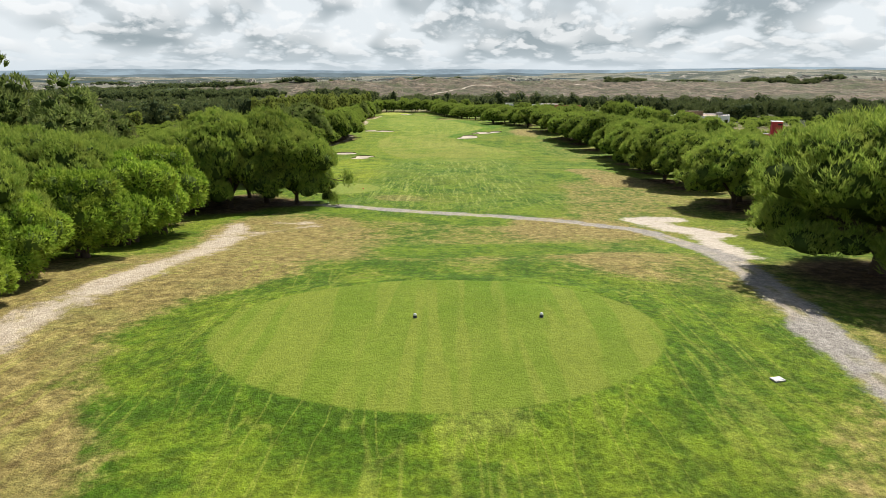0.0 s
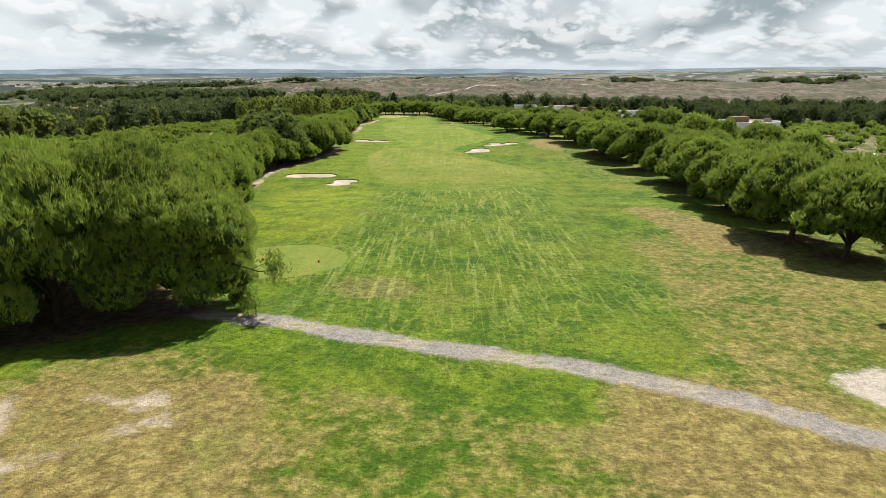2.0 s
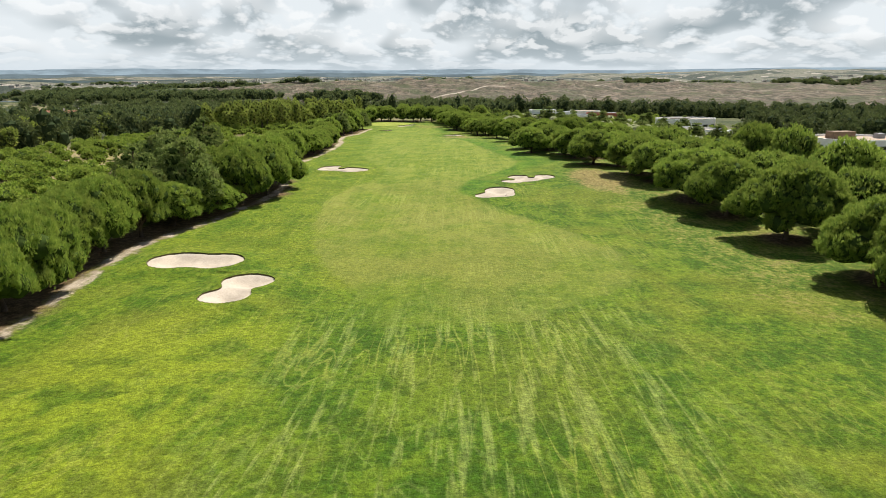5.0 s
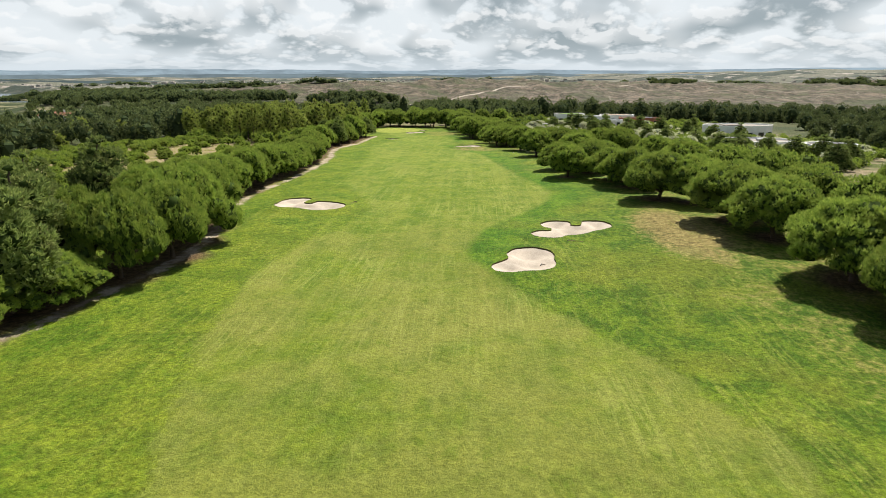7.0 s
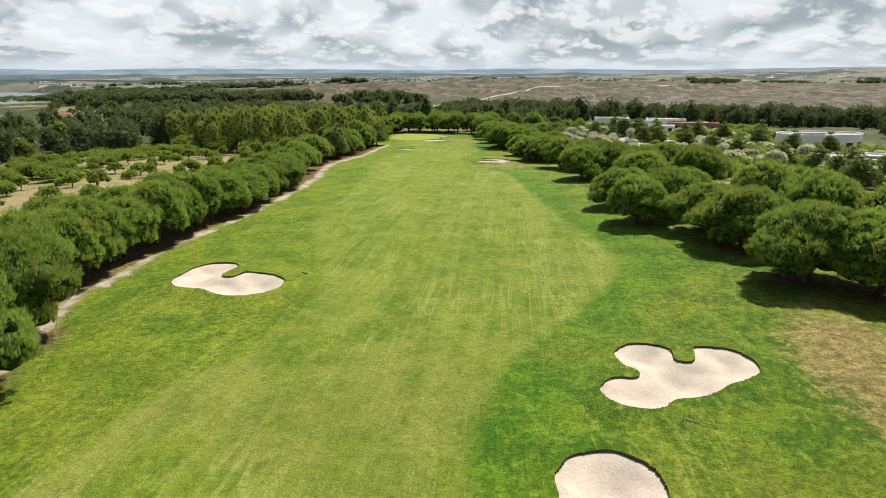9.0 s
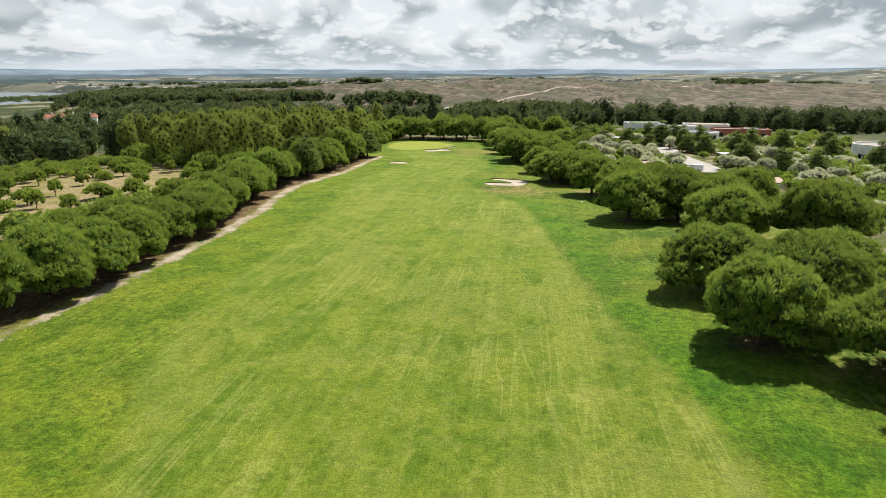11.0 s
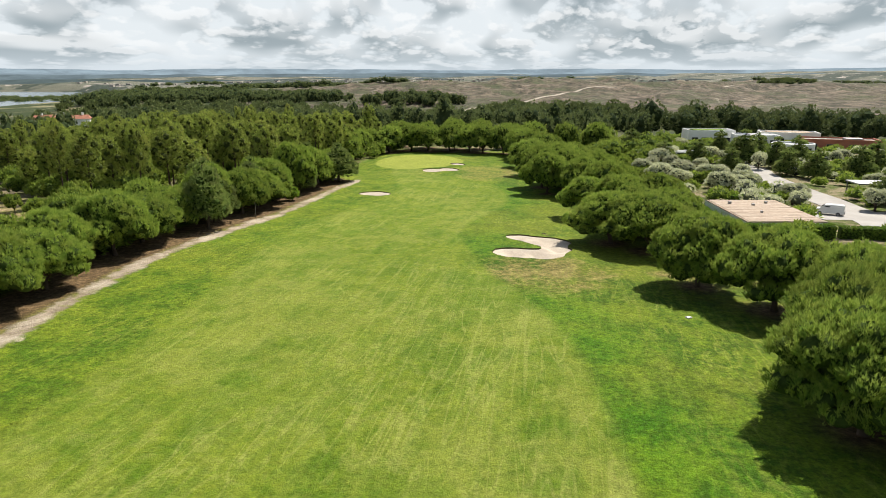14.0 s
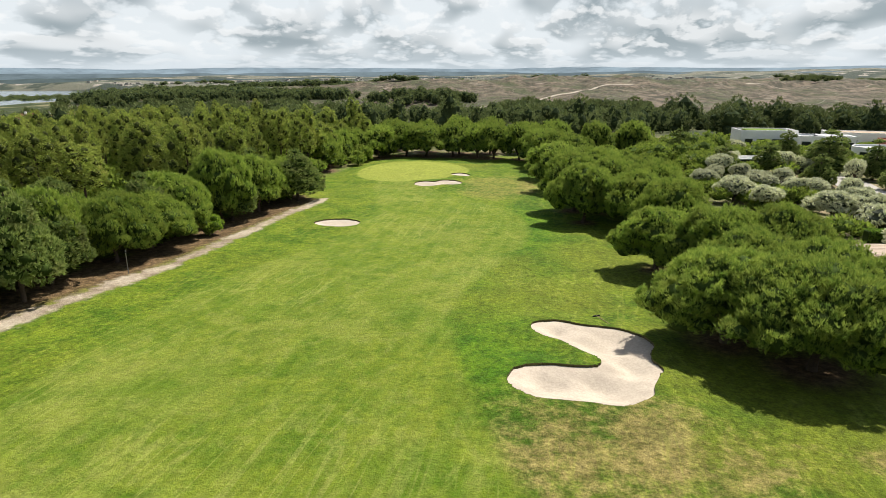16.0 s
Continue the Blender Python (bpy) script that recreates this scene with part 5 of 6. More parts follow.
# ---- lake, far ridges and the far town ----
def ridge(name, dist, top, amp, seed, colour, a0=-62, a1=62):
    """A distant hill line across the view, glowing in a painted haze colour."""
    vs, fs = [], []
    m = 240
    for i in range(m + 1):
        a = radians(a0 + (a1 - a0) * i / m)
        x, y = dist * math.sin(a), dist * math.cos(a)
        z = top + amp * float(waves(np.array([x]), np.array([y]), dist * 0.35, seed)[0]) + amp * 0.35 * float(waves(np.array([x]), np.array([y]), dist * 0.08, seed + 1)[0])
        vs += [(x * 0.93, y * 0.93, -70), (x, y, z), (x * 1.03, y * 1.03, -70)]
        if i:
            k = 3 * i
            fs += [(k - 3, k, k + 1, k - 2), (k - 2, k + 1, k + 2, k - 1)]
    mt, n = material(name + "_haze_glow")
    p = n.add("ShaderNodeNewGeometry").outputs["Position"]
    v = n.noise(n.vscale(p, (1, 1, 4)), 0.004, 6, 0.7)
    # air haze is painted into the colour, and emission makes the ridge glow
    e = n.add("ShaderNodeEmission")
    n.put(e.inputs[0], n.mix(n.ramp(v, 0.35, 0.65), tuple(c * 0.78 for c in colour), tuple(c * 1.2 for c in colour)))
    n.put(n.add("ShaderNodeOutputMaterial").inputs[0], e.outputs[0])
    return tagged(new(name, from_arrays(name, vs, fs, [mt], True)), "self-glowing hills on the horizon with blue-green haze painted in", "hills", kind="structure")


# painted haze tints, paler and bluer the farther the ridge
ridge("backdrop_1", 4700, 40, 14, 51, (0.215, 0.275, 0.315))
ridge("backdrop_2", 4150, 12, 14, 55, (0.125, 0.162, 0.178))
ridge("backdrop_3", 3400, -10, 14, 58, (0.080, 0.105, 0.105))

water, n = material("lake_water")
pp = n.add("ShaderNodeNewGeometry").outputs["Position"]
finish(n, (0.12, 0.15, 0.16), 0.25, n.noise(pp, 0.6, 3), 0.1, 0.05, spec=0.5)
lv, lf = [(-1800, 1700, -49)], []
for i in range(60):
    a = 6.2832 * i / 60
    r = 1 + 0.22 * math.sin(3 * a + 1) + 0.1 * math.sin(7 * a)
    lv.append((-1800 + 900 * r * math.cos(a), 1700 + 900 * r * math.sin(a), -49))
    lf.append((0, 1 + i, 1 + (i + 1) % 60))
tagged(new("lake", from_arrays("lake", lv, lf, [water])), "pale grey lake water in the valley", "lake", kind="structure")

town_v, town_f = [], []
rs_t = np.random.RandomState(77)
for i in range(420):
    a = radians(rs_t.choice([-26, -12, -3, 8, 30]) + rs_t.normal() * 5.5)
    d = rs_t.uniform(2700, 3300)
    x, y = d * math.sin(a), d * math.cos(a)
    z = ground_at(x, y)
    s, hh = rs_t.uniform(4, 9), rs_t.uniform(3, 5.5)
    k = len(town_v)
    for dz in (-2, hh):
        town_v += [(x - s, y - 5, z + dz), (x + s, y - 5, z + dz), (x + s, y + 5, z + dz), (x - s, y + 5, z + dz)]
    town_f += [(k, k + 1, k + 5, k + 4), (k + 1, k + 2, k + 6, k + 5), (k + 2, k + 3, k + 7, k + 6), (k + 3, k, k + 4, k + 7), (k + 4, k + 5, k + 6, k + 7)]
tagged(new("far_town", from_arrays("far_town", town_v, town_f, [plain("far_walls", (0.40, 0.36, 0.31), 0.8)])), "scattered pale houses of distant towns", "houses", kind="stuff")


# ---- buildings, paving and small things ----
WHITE = plain("white_render", (0.80, 0.79, 0.76), 0.8, 0.06, 1.5, 0.15)
RED = plain("red_render", (0.34, 0.040, 0.040), 0.8, 0.15, 1.5, 0.2)
BRICK = plain("brick_render", (0.36, 0.130, 0.085), 0.85, 0.18, 1.5, 0.2)
GRAVELROOF = plain("gravel_roof", (0.30, 0.27, 0.23), 0.95, 0.2, 4.0, 0.5)
BROWNROOF = plain("brown_roof", (0.37, 0.285, 0.205), 0.95, 0.22, 1.0, 0.4)
TILE = plain("clay_tiles", (0.30, 0.13, 0.08), 0.85, 0.25, 2.0, 0.5)
PAVE = plain("pale_concrete", (0.34, 0.315, 0.285), 0.9, 0.12, 1.2, 0.25)
HEDGE = foliage("hedge_leaves", (0.06, 0.125, 0.016), (0.15, 0.24, 0.035), (0.11, 0.15, 0.03), 0.3)
STEEL = plain("grey_metal", (0.25, 0.25, 0.25), 0.45, 0.1, 4, 0.05, 0.7)
BLACK = plain("black_rubber", (0.018, 0.018, 0.018), 0.7, 0.2)
VANW = plain("van_paint", (0.66, 0.66, 0.65), 0.3, 0.03)
BIN = plain("green_plastic", (0.020, 0.075, 0.050), 0.5, 0.15)
MARKW = plain("marker_white", (0.70, 0.70, 0.70), 0.4, 0.05)
MARKB = plain("marker_dark", (0.03, 0.03, 0.06), 0.4, 0.1)
MARKR = plain("marker_red", (0.42, 0.02, 0.02), 0.4, 0.1)
WOOD = plain("weathered_wood", (0.20, 0.14, 0.09), 0.85, 0.3, 5, 0.4)
glass, n = material("window_glass")
finish(n, (0.02, 0.025, 0.03), 0.08, spec=0.6)
GLASS = glass
poolm, n = material("pool_water")
finish(n, (0.05, 0.33, 0.40), 0.12, n.noise(n.add("ShaderNodeNewGeometry").outputs["Position"], 1.5, 2), 0.15, 0.05, spec=0.5)
POOL = poolm


def part(name, bm, mat, parent, label=""):
    me = bpy.data.meshes.new(name)
    bm.normal_update()
    bm.to_mesh(me)
    bm.free()
    me.materials.append(mat)
    ob = new(name, me)
    ob.parent = parent
    return tagged(ob, label)


def box(w, d, h, at=(0, 0, 0), turn=0.0, bevel=0.0):
    """A box that stands on at."""
    bm = bmesh.new()
    m = Matrix.Translation(at) @ Matrix.Rotation(radians(turn), 4, "Z") @ Matrix.Translation((0, 0, h / 2)) @ Matrix.Diagonal((w, d, h, 1))
    bmesh.ops.create_cube(bm, size=1, matrix=m)
    if bevel:
        bmesh.ops.bevel(bm, geom=bm.edges[:], offset=bevel, segments=2, affect="EDGES", profile=0.6)
    return bm


def rod_mesh(r, h, at=(0, 0, 0), sides=14, r2=None):
    bm = bmesh.new()
    bmesh.ops.create_cone(bm, cap_ends=True, segments=sides, radius1=r, radius2=r if r2 is None else r2, depth=h, matrix=Matrix.Translation((at[0], at[1], at[2] + h / 2)))
    return bm


def shell(outline, z0, z1, thick):
    """Upright walls of a given thickness along a closed outline round its centre."""
    bm = bmesh.new()
    k = len(outline)
    rings = []
    for f, z in ((1, z0), (1, z1), (0, z1), (0, z0)):
        ring = []
        for x, y in outline:
            r = math.hypot(x, y)
            s = 1 if f else (r - thick) / r
            ring.append(bm.verts.new((x * s, y * s, z)))
        rings.append(ring)
    for a, b in zip(rings, rings[1:]):
        for i in range(k):
            bm.faces.new((a[i], a[(i + 1) % k], b[(i + 1) % k], b[i]))
    return bm


def plate(outline, z0, z1, scale=1.0):
    bm = bmesh.new()
    lo = [bm.verts.new((x * scale, y * scale, z0)) for x, y in outline]
    hi = [bm.verts.new((x * scale, y * scale, z1)) for x, y in outline]
    bm.faces.new(hi)
    bm.faces.new(lo[::-1])
    for i in range(len(lo)):
        j = (i + 1) % len(lo)
        bm.faces.new((lo[i], lo[j], hi[j], hi[i]))
    return bm


def window(parent, x, y, z, w, h, turn):
    """A window set into a wall: frame and pane."""
    f = part("window", box(w, 0.30, h, (x, y, z), turn), STEEL, parent, "dark framed window")
    part("pane", box(w - 0.16, 0.36, h - 0.16, (x, y, z + 0.08), turn), GLASS, f)
    return f


def villa(x, y, outline, h, wall_mat, roof_mat, turn, label, windows, extra=None, base=None):
    """A flat-roofed villa: walls with a parapet, roof deck, windows. windows: x, y, w, h, turn."""
    z = (ground_at(x, y) if base is None else base) - 0.3
    root = new("villa")
    part("wall", shell(outline, 0, h, 0.4), wall_mat, root)
    if roof_mat is BROWNROOF:
        part("roof", plate(outline, h + 0.003, h + 0.16, 0.985), roof_mat, root, "flat brown timber roof")
    else:
        part("roof", plate(outline, h - 0.7, h - 0.45, 0.975), roof_mat, root, "flat gravelled roof deck")
    for wx, wy, ww, wh, wt in windows:
        window(root, wx, wy, 0.9, ww, wh, wt)
    if extra:
        extra(root, h)
    root.matrix_basis = pose(x, y, z, 0, 0, turn)
    return tagged(root, label, "house", "villas")


def oval(rx, ry, k=40):
    return [(rx * math.cos(6.2832 * i / k), ry * math.sin(6.2832 * i / k)) for i in range(k)]


def oblong(w, d, per=4):
    out = []
    for (x0, y0), (x1, y1) in (((-1, -1), (1, -1)), ((1, -1), (1, 1)), ((1, 1), (-1, 1)), ((-1, 1), (-1, -1))):
        for i in range(per):
            t = i / per
            out.append(((x0 + (x1 - x0) * t) * w / 2, (y0 + (y1 - y0) * t) * d / 2))
    return out


def round_windows(rx, ry, angles, w=2.4, h=1.8):
    out = []
    for a in angles:
        t = radians(a)
        nx, ny = math.cos(t) / rx, math.sin(t) / ry
        out.append((rx * 0.985 * math.cos(t), ry * 0.985 * math.sin(t), w, h, math.degrees(math.atan2(ny, nx)) - 90))
    return out


def roof_boxes(*items):
    def add(root, h):
        for bx, by, w, d, hh, mt in items:
            part("roof_box", box(w, d, hh, (bx, by, h - 0.45 if hh > 0.45 and w > 0.5 or w > 1 else h + 0.1)), mt, root)
    return add


villa(113, 407, oval(15, 8.5), 5.6, WHITE, GRAVELROOF, 8, "white oval villa with a flat parapet roof", round_windows(15, 8.5, (200, 225, 250, 272, 295, 320), 3.0, 2.0), roof_boxes((-3, 0, 8, 4, 0.5, GRAVELROOF)))
villa(87, 327, oval(10.5, 7.5), 3.8, WHITE, GRAVELROOF, -6, "low white oval villa among olive trees", round_windows(10.5, 7.5, (195, 220, 250, 280, 310), 2.6, 2.0), roof_boxes((2, 0, 4, 3, 0.6, STEEL)))
villa(100, 311, oval(7, 6), 4.0, WHITE, GRAVELROOF, 20, "small white round villa wing", round_windows(7, 6, (200, 240, 280), 2.2, 1.8))
villa(107, 265, oval(11.5, 9), 4.5, WHITE, plain("warm_roof", (0.40, 0.31, 0.23), 0.95, 0.2, 2, 0.4), 10, "round white villa with a roof terrace and dark pergola", round_windows(11.5, 9, (190, 215, 245, 275, 305), 2.6, 2.0), roof_boxes((-3, 1, 6.5, 3, 1.9, WOOD), (8, 0, 2.2, 1.6, 1.3, STEEL), (1, 2, 1.2, 1.2, 1.0, STEEL)))
wins = [(-8, -4.45, 2.2, 2.0, 0), (-3, -4.45, 2.6, 2.0, 0), (3, -4.45, 2.2, 2.0, 0), (8, -4.45, 2.0, 2.0, 0)]
villa(56, 504, oblong(16, 9), 5.4, WHITE, GRAVELROOF, 4, "white flat-roofed villa with a planted roof edge", [(q[0] * 0.7, *q[1:]) for q in wins], roof_boxes((0, 0, 11, 6, 0.35, HEDGE)))
villa(69, 494, oblong(14, 8), 4.4, WHITE, STEEL, -5, "white flat-roofed villa with dark glazing", [(q[0] * 0.65, -3.95, 2.4, 2.0, 0) for q in wins], roof_boxes((2, 0, 8, 5, 0.5, STEEL)))
villa(84, 508, oblong(19, 9), 5.0, WHITE, GRAVELROOF, -8, "long white flat-roofed villa before the pine belt", wins, roof_boxes((0, 0, 14, 6, 0.4, BROWNROOF)))
villa(92, 486, oblong(22, 9), 4.4, BRICK, GRAVELROOF, -8, "brick-red flat-roofed villa among garden trees", wins, roof_boxes((4, 0, 5, 4, 0.6, STEEL)))
villa(73, 470, oval(6, 5), 3.6, WHITE, STEEL, 0, "small white rounded garden house", round_windows(6, 5, (220, 260, 300), 2.0, 1.6))
villa(36, 447, oblong(9, 5), 2.8, WHITE, WHITE, 10, "small low white pool house", [(0, -2.45, 3.0, 1.7, 0)])
def weathered_board():
    m, n = material("weathered_board")
    o = n.add("ShaderNodeObjectInfo").outputs["Random"]
    p = n.add("ShaderNodeNewGeometry").outputs["Position"]
    g = n.noise(n.vscale(p, (0.6, 5, 1)), 1.6, 4, 0.7)
    c = n.mix(n.ramp(g, 0.35, 0.65), (0.30, 0.225, 0.165), (0.50, 0.41, 0.32))
    c = n.mix(n.math("MULTIPLY", o, 0.7), c, (0.36, 0.27, 0.195))
    finish(n, c, 0.9, g, 0.3, 0.02)
    return m


def timber_deck(root, h):
    """Weathered boards laid across the garage roof, and three vents."""
    me = bpy.data.meshes.new("roof_board")
    b = box(9.9, 0.50, 0.05, bevel=0.012)
    b.to_mesh(me)
    b.free()
    me.materials.append(BOARD)
    rb_ = random.Random(12)
    for i in range(26):
        o = new("roof_board", me)
        o.parent = root
        o.matrix_basis = pose(rb_.uniform(-0.05, 0.05), -6.9 + i * 0.55, h + 0.17 + rb_.uniform(0, 0.02), 0, rb_.uniform(-0.3, 0.3), 0)
    roof_boxes((-3, 4, 0.4, 0.4, 0.5, STEEL), (0, 3, 0.35, 0.35, 0.4, STEEL), (2.5, 4.5, 0.35, 0.35, 0.45, STEEL), (-1, -2, 0.3, 0.3, 0.4, STEEL))(root, h)


def red_roof(root, h):
    """A stair head with a slot window on the gravel roof, white coping on the parapet, a small white vent."""
    head = part("stair_head", box(2.0, 2.2, 3.5, (-6.0, 0.5, h - 0.45)), RED, root, "brick-red stair head with a slot window")
    part("slot_window", box(0.8, 0.10, 0.32, (-5.5, -0.62, h + 2.35)), GLASS, head)
    part("cap", box(2.2, 2.4, 0.10, (-6.0, 0.5, h + 3.05)), WHITE, head)
    for cx, cy, cw, cd in ((0, -5.3, 18.2, 0.46), (0, 5.3, 18.2, 0.46), (-8.8, 0, 0.46, 10.1), (8.8, 0, 0.46, 10.1)):
        part("coping", box(cw, cd, 0.08, (cx, cy, h + 0.003)), WHITE, root)
    part("vent", box(1.6, 1.2, 0.7, (3, 1, h - 0.45)), WHITE, root)


BOARD = weathered_board()
villa(31, 357.6, oblong(10.6, 14.8), 2.5, WHITE, BROWNROOF, 8, "low garage with a flat brown timber roof and white fascia", [(-2, -7.35, 2, 1.2, 0)], timber_deck)
villa(50, 343, oblong(11, 8), 1.5, WHITE, BROWNROOF, -8, "low garage with a flat brown roof beside the hedge", [])
villa(75.4, 131, oblong(18, 11), 6.2, RED, GRAVELROOF, -20, "brick-red flat-roofed house behind the pines", [(-6, -5.45, 1.8, 1.6, 0), (0, -5.45, 1.8, 1.6, 0), (6, -5.45, 1.8, 1.6, 0)], red_roof)

# long house with clay roofs in the woods
far_house = new("manor_house")
part("wall", box(46, 12, 7), WHITE, far_house)
for rx0, ln, hh in ((-14, 20, 4.0), (10, 28, 3.4)):
    bm = bmesh.new()
    vs = [bm.verts.new(v) for v in ((rx0 - ln / 2, -7, 6.9), (rx0 + ln / 2, -7, 6.9), (rx0 + ln / 2, 7, 6.9), (rx0 - ln / 2, 7, 6.9), (rx0 - ln / 2 + 2, 0, 6.9 + hh), (rx0 + ln / 2 - 2, 0, 6.9 + hh))]
    for f in ((0, 1, 5, 4), (1, 2, 5), (2, 3, 4, 5), (3, 0, 4), (3, 2, 1, 0)):
        bm.faces.new([vs[i] for i in f])
    part("roof", bm, TILE, far_house, "orange clay tile roof")
for tx in (-16, 2, 17):
    part("chimney", box(1.6, 1.6, 4.5, (tx, 0, 8)), WHITE, far_house)
for i in range(7):
    window(far_house, -19 + i * 6.2, -6.0, 2.2, 1.6, 2.2, 0)
far_house.matrix_basis = pose(-388, 713, ground_at(-388, 713) + 0.4, 0, 0, 32) @ Matrix.Scale(0.86, 4)
tagged(far_house, "long white house with orange clay roofs in the woods", "house")
part("plinth", box(48, 14, 6, (0, 0, -5.9)), WHITE, far_house)


def strip(name, pts, width, mat, label, category):
    """A paved strip that follows the ground."""
    line = spline([(p[0], p[1], 0) for p in pts], 8)
    vs, fs = [], []
    for i, p in enumerate(line):
        d = (line[min(i + 1, len(line) - 1)] - line[max(i - 1, 0)]).normalized()
        nrm = Vector((-d.y, d.x, 0)) * width / 2
        for q, dz in ((p + nrm, -0.1), (p + nrm, 0.07), (p - nrm, 0.07), (p - nrm, -0.1)):
            vs.append((q.x, q.y, ground_at(q.x, q.y) + dz))
        if i:
            k = 4 * i
            for c in range(3):
                fs.append((k - 4 + c, k - 3 + c, k + 1 + c, k + c))
    return tagged(new(name, from_arrays(name, vs, fs, [mat])), label, category, kind="structure")


strip("pavement", [(48, 356), (50, 368), (50.5, 382), (49.4, 400), (49.6, 418), (51, 436), (48, 470)], 6.4, PAVE, "pale concrete villa driveway", "driveway")
strip("pavement_2", [(41.5, 368.5), (56, 371), (66, 366), (78, 360)], 7.5, PAVE, "pale concrete parking strip", "driveway")
strip("pavement_3", [(34, 476), (41, 482), (49, 486), (58, 480)], 8, PAVE, "pale concrete villa terrace", "terrace")
strip("pavement_4", [(76, 405), (82, 407), (90, 410)], 5, PAVE, "pale pool terrace", "terrace")


def hedge(x0, y0, x1, y1, h, w, seed):
    """A clipped hedge: a leafy box along a line."""
    rs = np.random.RandomState(seed)
    ln = math.hypot(x1 - x0, y1 - y0)
    root = new("clipped_hedge")
    # box behind the leaves, its dark colour painted as the hedge's inner shade
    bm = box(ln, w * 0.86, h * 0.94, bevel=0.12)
    part("core", bm, PINE_SHADE, root)
    m = int(ln * (2 * h + w) * 26)
    u, s = rs.uniform(-ln / 2, ln / 2, m), rs.uniform(0, 2 * h + w, m)
    yy = np.where(s < h, -w / 2, np.where(s < h + w, s - h - w / 2, w / 2))
    zz = np.where(s < h, s, np.where(s < h + w, h, 2 * h + w - s))
    ax = np.stack([rs.normal(size=m) * 0.4, np.where(s < h, -1.0, np.where(s < h + w, 0, 1.0)), np.where((s > h) & (s < h + w), 1.0, 0.35)], 1)
    ax /= np.linalg.norm(ax, axis=1, keepdims=True)
    v, t = tufts(rs, np.stack([u, yy * 0.95, zz * 0.97], 1), ax, 0.22, 0.10, 4, 0.9)
    lf = new("leaves", from_arrays("leaves", v.tolist(), t.tolist(), [HEDGE]))
    lf.parent = root
    xm, ym = (x0 + x1) / 2, (y0 + y1) / 2
    root.matrix_basis = pose(xm, ym, ground_at(xm, ym) - 0.1, 0, 0, math.degrees(math.atan2(y1 - y0, x1 - x0)))
    return tagged(root, "clipped dark green hedge beside the villa driveway", "hedge", "garden hedges")


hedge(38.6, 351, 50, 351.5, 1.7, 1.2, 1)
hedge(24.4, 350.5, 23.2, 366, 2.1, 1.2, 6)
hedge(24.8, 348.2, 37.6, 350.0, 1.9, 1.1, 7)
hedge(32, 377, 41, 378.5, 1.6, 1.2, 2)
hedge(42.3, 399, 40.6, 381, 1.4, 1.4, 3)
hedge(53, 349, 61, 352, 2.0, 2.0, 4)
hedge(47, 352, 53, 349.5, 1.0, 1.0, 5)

for px, py, pw, pd, lab in ((34.5, 428.5, 7, 3.4, "turquoise swimming pool in a villa lawn"), (81, 409.5, 9, 4, "pale blue swimming pool on a terrace")):
    pool = new("swimming_pool")
    part("basin", shell(oblong(pw + 0.8, pd + 0.8), -0.6, 0.16, 0.45), WHITE, pool)
    part("water", plate(oblong(pw, pd), -0.4, 0.06), POOL, pool)
    pool.matrix_basis = pose(px, py, ground_at(px, py) + 0.12, 0, 0, 12)
    tagged(pool, lab, "swimming pool")

# white van on the driveway
van = new("van")
bm = bmesh.new()
prof = [(-2.2, 0.35), (2.05, 0.35), (2.2, 0.6), (2.15, 0.95), (1.35, 1.12), (0.75, 1.72), (0.3, 1.84), (-2.0, 1.86), (-2.2, 1.6)]
lo = [bm.verts.new((x, -0.88 if z < 1.2 else -0.76, z)) for x, z in prof]
hi = [bm.verts.new((x, 0.88 if z < 1.2 else 0.76, z)) for x, z in prof]
bm.faces.new(lo[::-1]), bm.faces.new(hi)
for i in range(len(prof)):
    j = (i + 1) % len(prof)
    bm.faces.new((lo[i], lo[j], hi[j], hi[i]))
bmesh.ops.bevel(bm, geom=bm.edges[:], offset=0.05, segments=2, affect="EDGES")
bmesh.ops.recalc_face_normals(bm, faces=bm.faces[:])
body = part("body", bm, VANW, van)
bm = bmesh.new()
q = [bm.verts.new(v) for v in ((1.36, -0.68, 1.15), (1.36, 0.68, 1.15), (0.80, 0.62, 1.71), (0.80, -0.62, 1.71))]
bm.faces.new(q)
bmesh.ops.translate(bm, verts=bm.verts, vec=(0.03, 0, 0.03))
bmesh.ops.solidify(bm, geom=bm.faces[:], thickness=0.02)
part("windscreen", bm, GLASS, body)
for sy in (-1, 1):
    part("side_window", box(0.75, 0.04, 0.42, (0.35, sy * 0.80, 1.18)), GLASS, body)
    for wx in (-1.35, 1.35):
        bm = bmesh.new()
        bmesh.ops.create_cone(bm, cap_ends=True, segments=20, radius1=0.32, radius2=0.32, depth=0.22, matrix=Matrix.Translation((wx, sy * 0.80, 0.32)) @ Matrix.Rotation(radians(90), 4, "X"))
        wl = part("wheel", bm, BLACK, van, "black tyre")
        bm = bmesh.new()
        bmesh.ops.create_cone(bm, cap_ends=True, segments=16, radius1=0.19, radius2=0.17, depth=0.05, matrix=Matrix.Translation((wx, sy * 0.92, 0.32)) @ Matrix.Rotation(radians(90), 4, "X"))
        part("rim", bm, STEEL, wl)
part("rear_window", box(0.04, 1.1, 0.5, (-2.21, 0, 1.2)), GLASS, body)
part("bumper", box(0.12, 1.6, 0.2, (-2.24, 0, 0.4)), BLACK, van)
van.matrix_basis = pose(45.0, 370.4, ground_at(45.0, 370.4) + 0.07, 0, 0, 155) @ Matrix.Scale(0.92, 4)
tagged(van, "white delivery van parked on the pale driveway", "van")

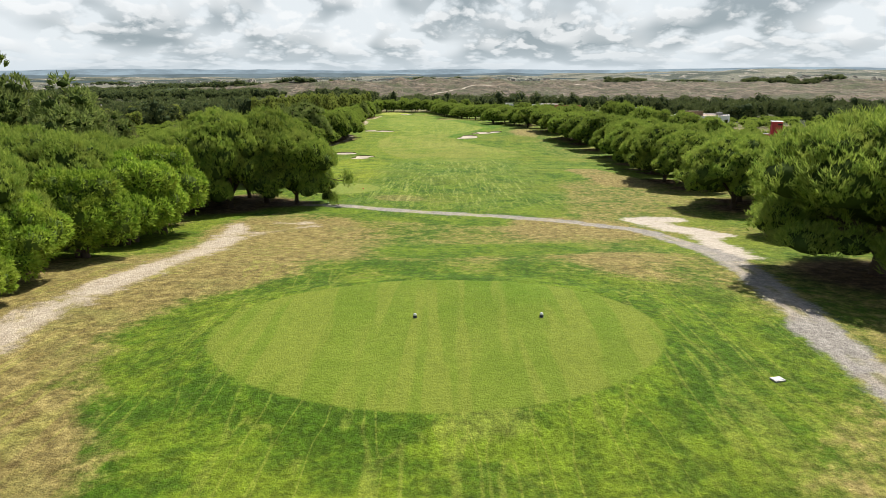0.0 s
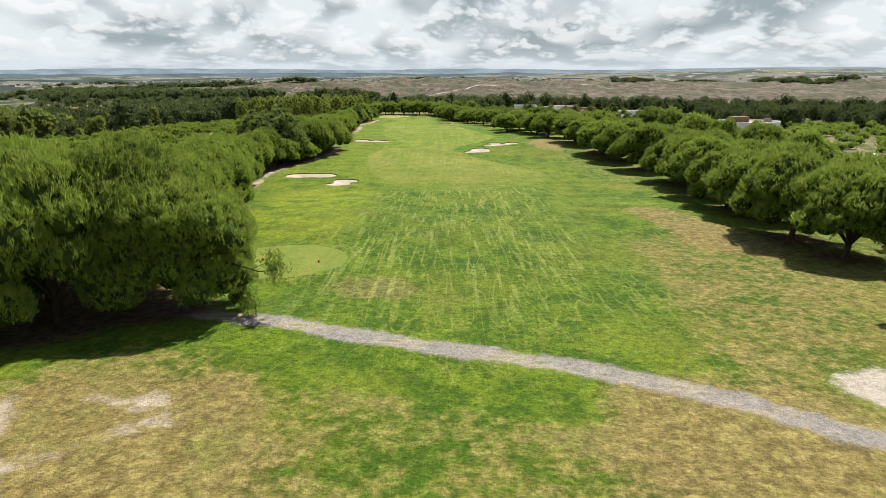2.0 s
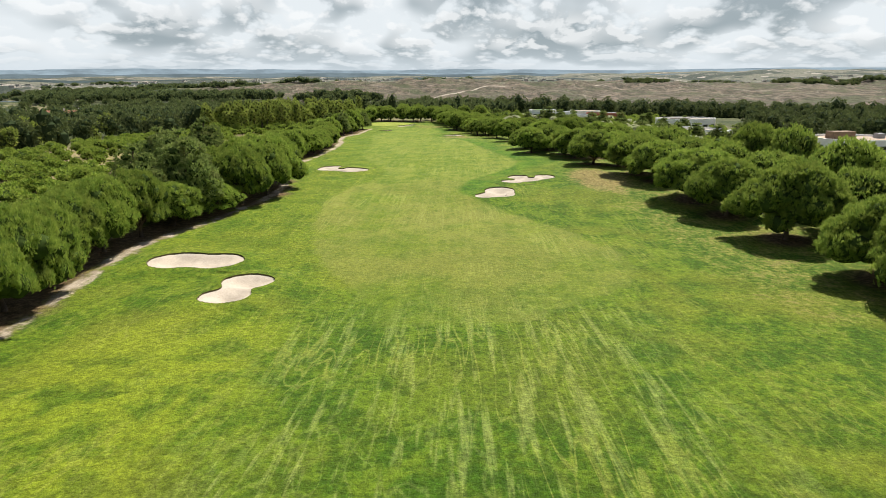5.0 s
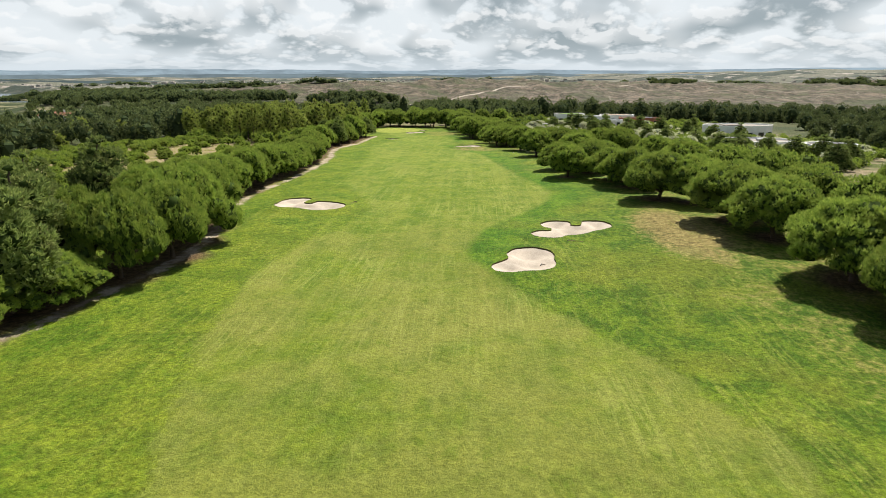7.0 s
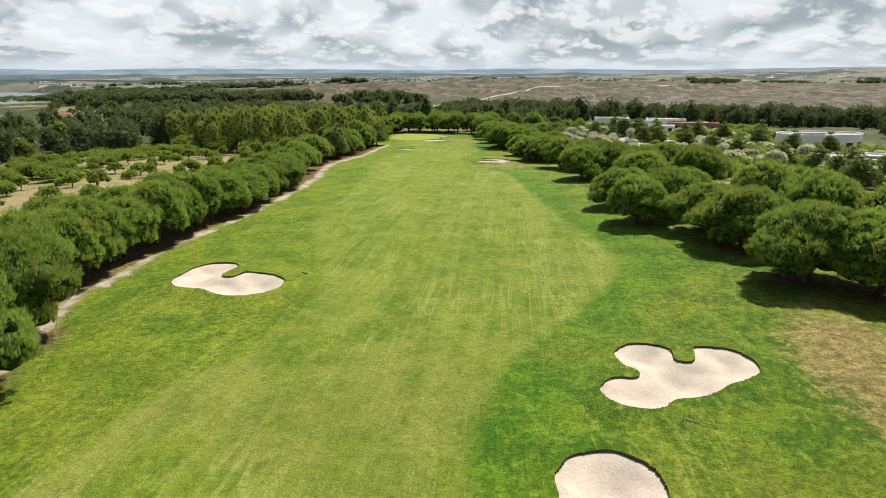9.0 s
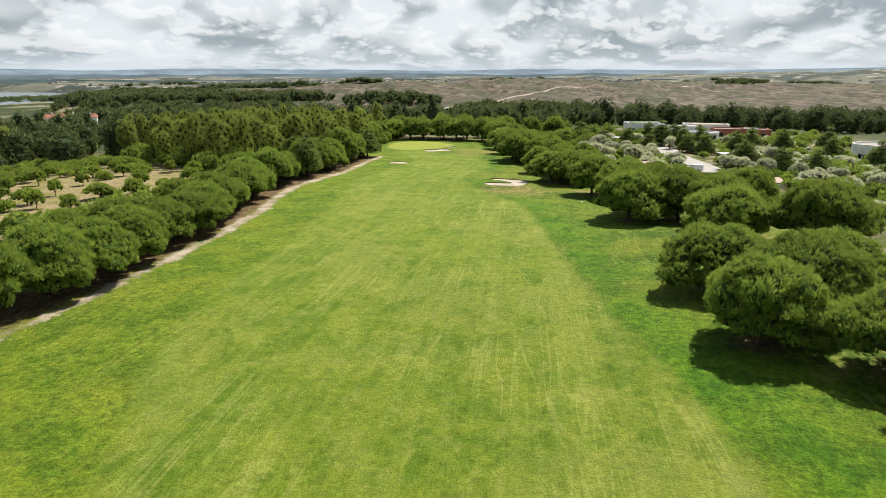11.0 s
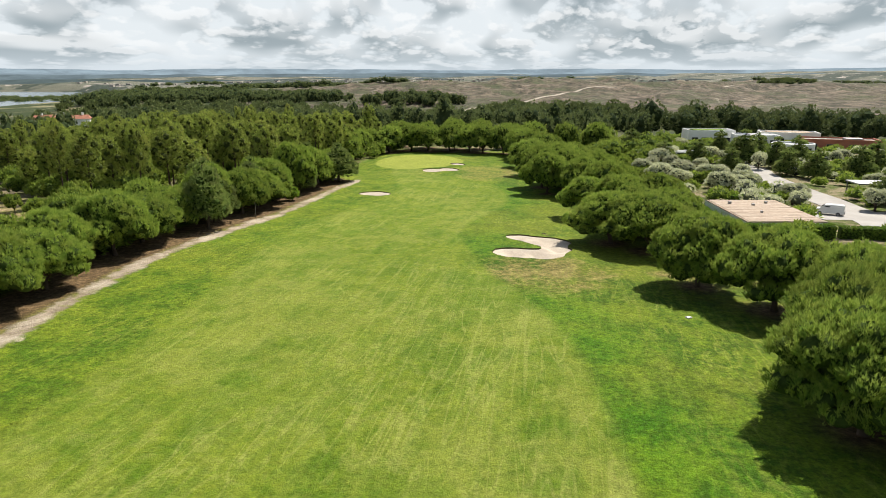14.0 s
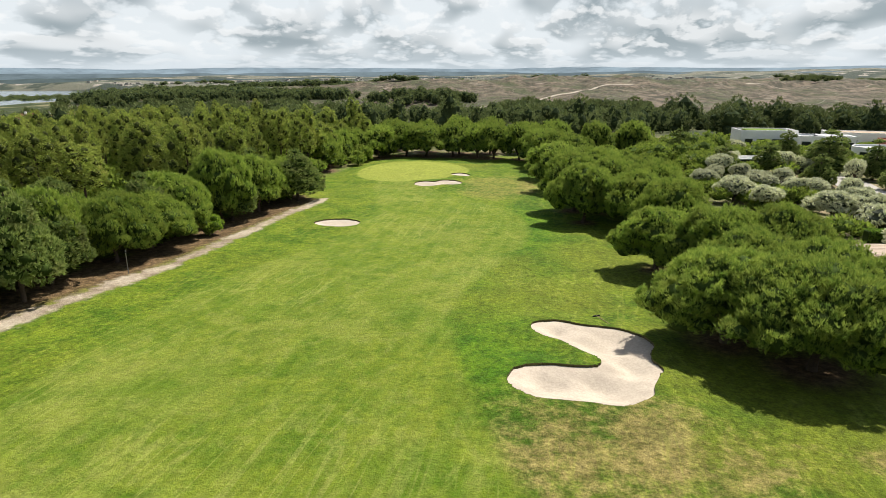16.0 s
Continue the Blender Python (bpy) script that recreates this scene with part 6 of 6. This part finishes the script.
# carport
port = new("carport")
part("canopy", box(8, 4.6, 0.18, (0, 0, 2.4)), STEEL, port, "flat grey roof sheet")
for sx in (-3.7, 3.7):
    for sy in (-2.0, 2.0):
        part("post", box(0.14, 0.14, 2.42, (sx, sy, 0)), STEEL, port)
port.matrix_basis = pose(61, 392.5, ground_at(61, 392.5) - 0.02, 0, 0, 6)
tagged(port, "flat-roofed grey carport by the driveway", "carport")


# tee markers, cover plates, bins, posts
def tee_marker(x, y, cap, base, label):
    m = new("tee_marker")
    part("base", rod_mesh(0.13, 0.16, sides=12, r2=0.11), base, m)
    bm = bmesh.new()
    bmesh.ops.create_uvsphere(bm, u_segments=12, v_segments=8, radius=0.115, matrix=Matrix.Translation((0, 0, 0.19)))
    part("cap", bm, cap, m)
    part("spike", rod_mesh(0.02, 0.12, (0, 0, -0.1), 6), STEEL, m)
    m.matrix_basis = pose(x, y, ground_at(x, y), 0, 0, 0) @ Matrix.Scale(0.72, 4)
    return tagged(m, label, "tee marker", "tee markers")


tee_marker(-1.4, 26.8, MARKW, MARKB, "dark tee marker with a white cap on short turf")
tee_marker(4.4, 26.5, MARKW, MARKB, "dark tee marker with a white cap on short turf")
tee_marker(-16.9, 89.0, MARKR, MARKR, "red tee marker on the forward tee")
tee_marker(-11.8, 88.2, MARKR, MARKR, "red tee marker on the forward tee")


def slab(x, y, w, d, turn, mat, label):
    s = new("cover_plate")
    part("lid", box(w, d, 0.08, bevel=0.015), mat, s)
    part("rim", shell(oblong(w + 0.12, d + 0.12), -0.1, 0.06, 0.07), STEEL, s)
    s.matrix_basis = pose(x, y, ground_at(x, y), 0, 0, turn)
    return tagged(s, label, "cover plate", "sprinkler covers")


slab(12.4, 21.0, 0.32, 0.2, 15, MARKW, "white cover plate lying in the rough")
slab(12.7, 314.1, 0.34, 0.24, 30, MARKW, "small white cover plate in the mown rough")

for bx, by in ((20.0, 279.8), (20.6, 280.4)):
    b = new("waste_bin")
    part("barrel", rod_mesh(0.30, 0.92, sides=16, r2=0.34), BIN, b)
    part("lid", rod_mesh(0.37, 0.09, (0, 0, 0.92), 16, 0.28), BIN, b, "domed green lid")
    b.matrix_basis = pose(bx, by, ground_at(bx, by) - 0.02)
    tagged(b, "dark green plastic bin beside a pine", "bin", "green bins")


def rake(x, y, turn, sink=0.02):
    r = new("bunker_rake")
    part("handle", box(0.04, 1.7, 0.04, (0, 0, 0.06)), WOOD, r)
    part("head", box(0.6, 0.06, 0.10, (0, 0.85, 0.0)), BLACK, r)
    r.matrix_basis = pose(x, y, ground_at(x, y) + sink, 0, 0, turn)
    return tagged(r, "wooden bunker rake lying at the sand's edge", "rake", "bunker rakes")


rake(9.3, 193.5, 70, -0.42)
rake(13.2, 201.9, 70)
rake(1.0, 343.7, 30)
rake(-17.5, 227.4, -20)

stake = new("tree_stake")
part("pole", rod_mesh(0.035, 2.6, (0, 0, -0.2), 8), STEEL, stake)
part("tie", rod_mesh(0.09, 0.12, (0, 0, 2.1), 8), BLACK, stake)
stake.matrix_basis = pose(-41.5, 348.2, ground_at(-41.5, 348.2), 4, 3, 0)
tagged(stake, "leaning pale tree stake beside the sandy track", "stake")

# heap of cut branches under the right-hand pines
brv, brf = [], []
rb = random.Random(4)
for i in range(160):
    a, l = rb.uniform(0, 6.28), rb.uniform(0.8, 2.2)
    c = Vector((31.1 + rb.gauss(0, 1.3), 236.6 + rb.gauss(0, 1.1), 0))
    zc = ground_at(c.x, c.y) + rb.uniform(0.05, 1.3) * max(0.1, 1 - abs(c.x - 31.1) / 3)
    dv = Vector((math.cos(a) * l / 2, math.sin(a) * l / 2, rb.uniform(-0.2, 0.3)))
    c.z = zc
    tube(brv, brf, [c - dv, c + dv * 0.1 + Vector((0, 0, 0.05)), c + dv], [0.035, 0.03, 0.01], 4)
tagged(new("brushwood_heap", from_arrays("brushwood_heap", brv, brf, [WOOD])), "heap of cut brown branches under the pines", "brushwood", kind="stuff")
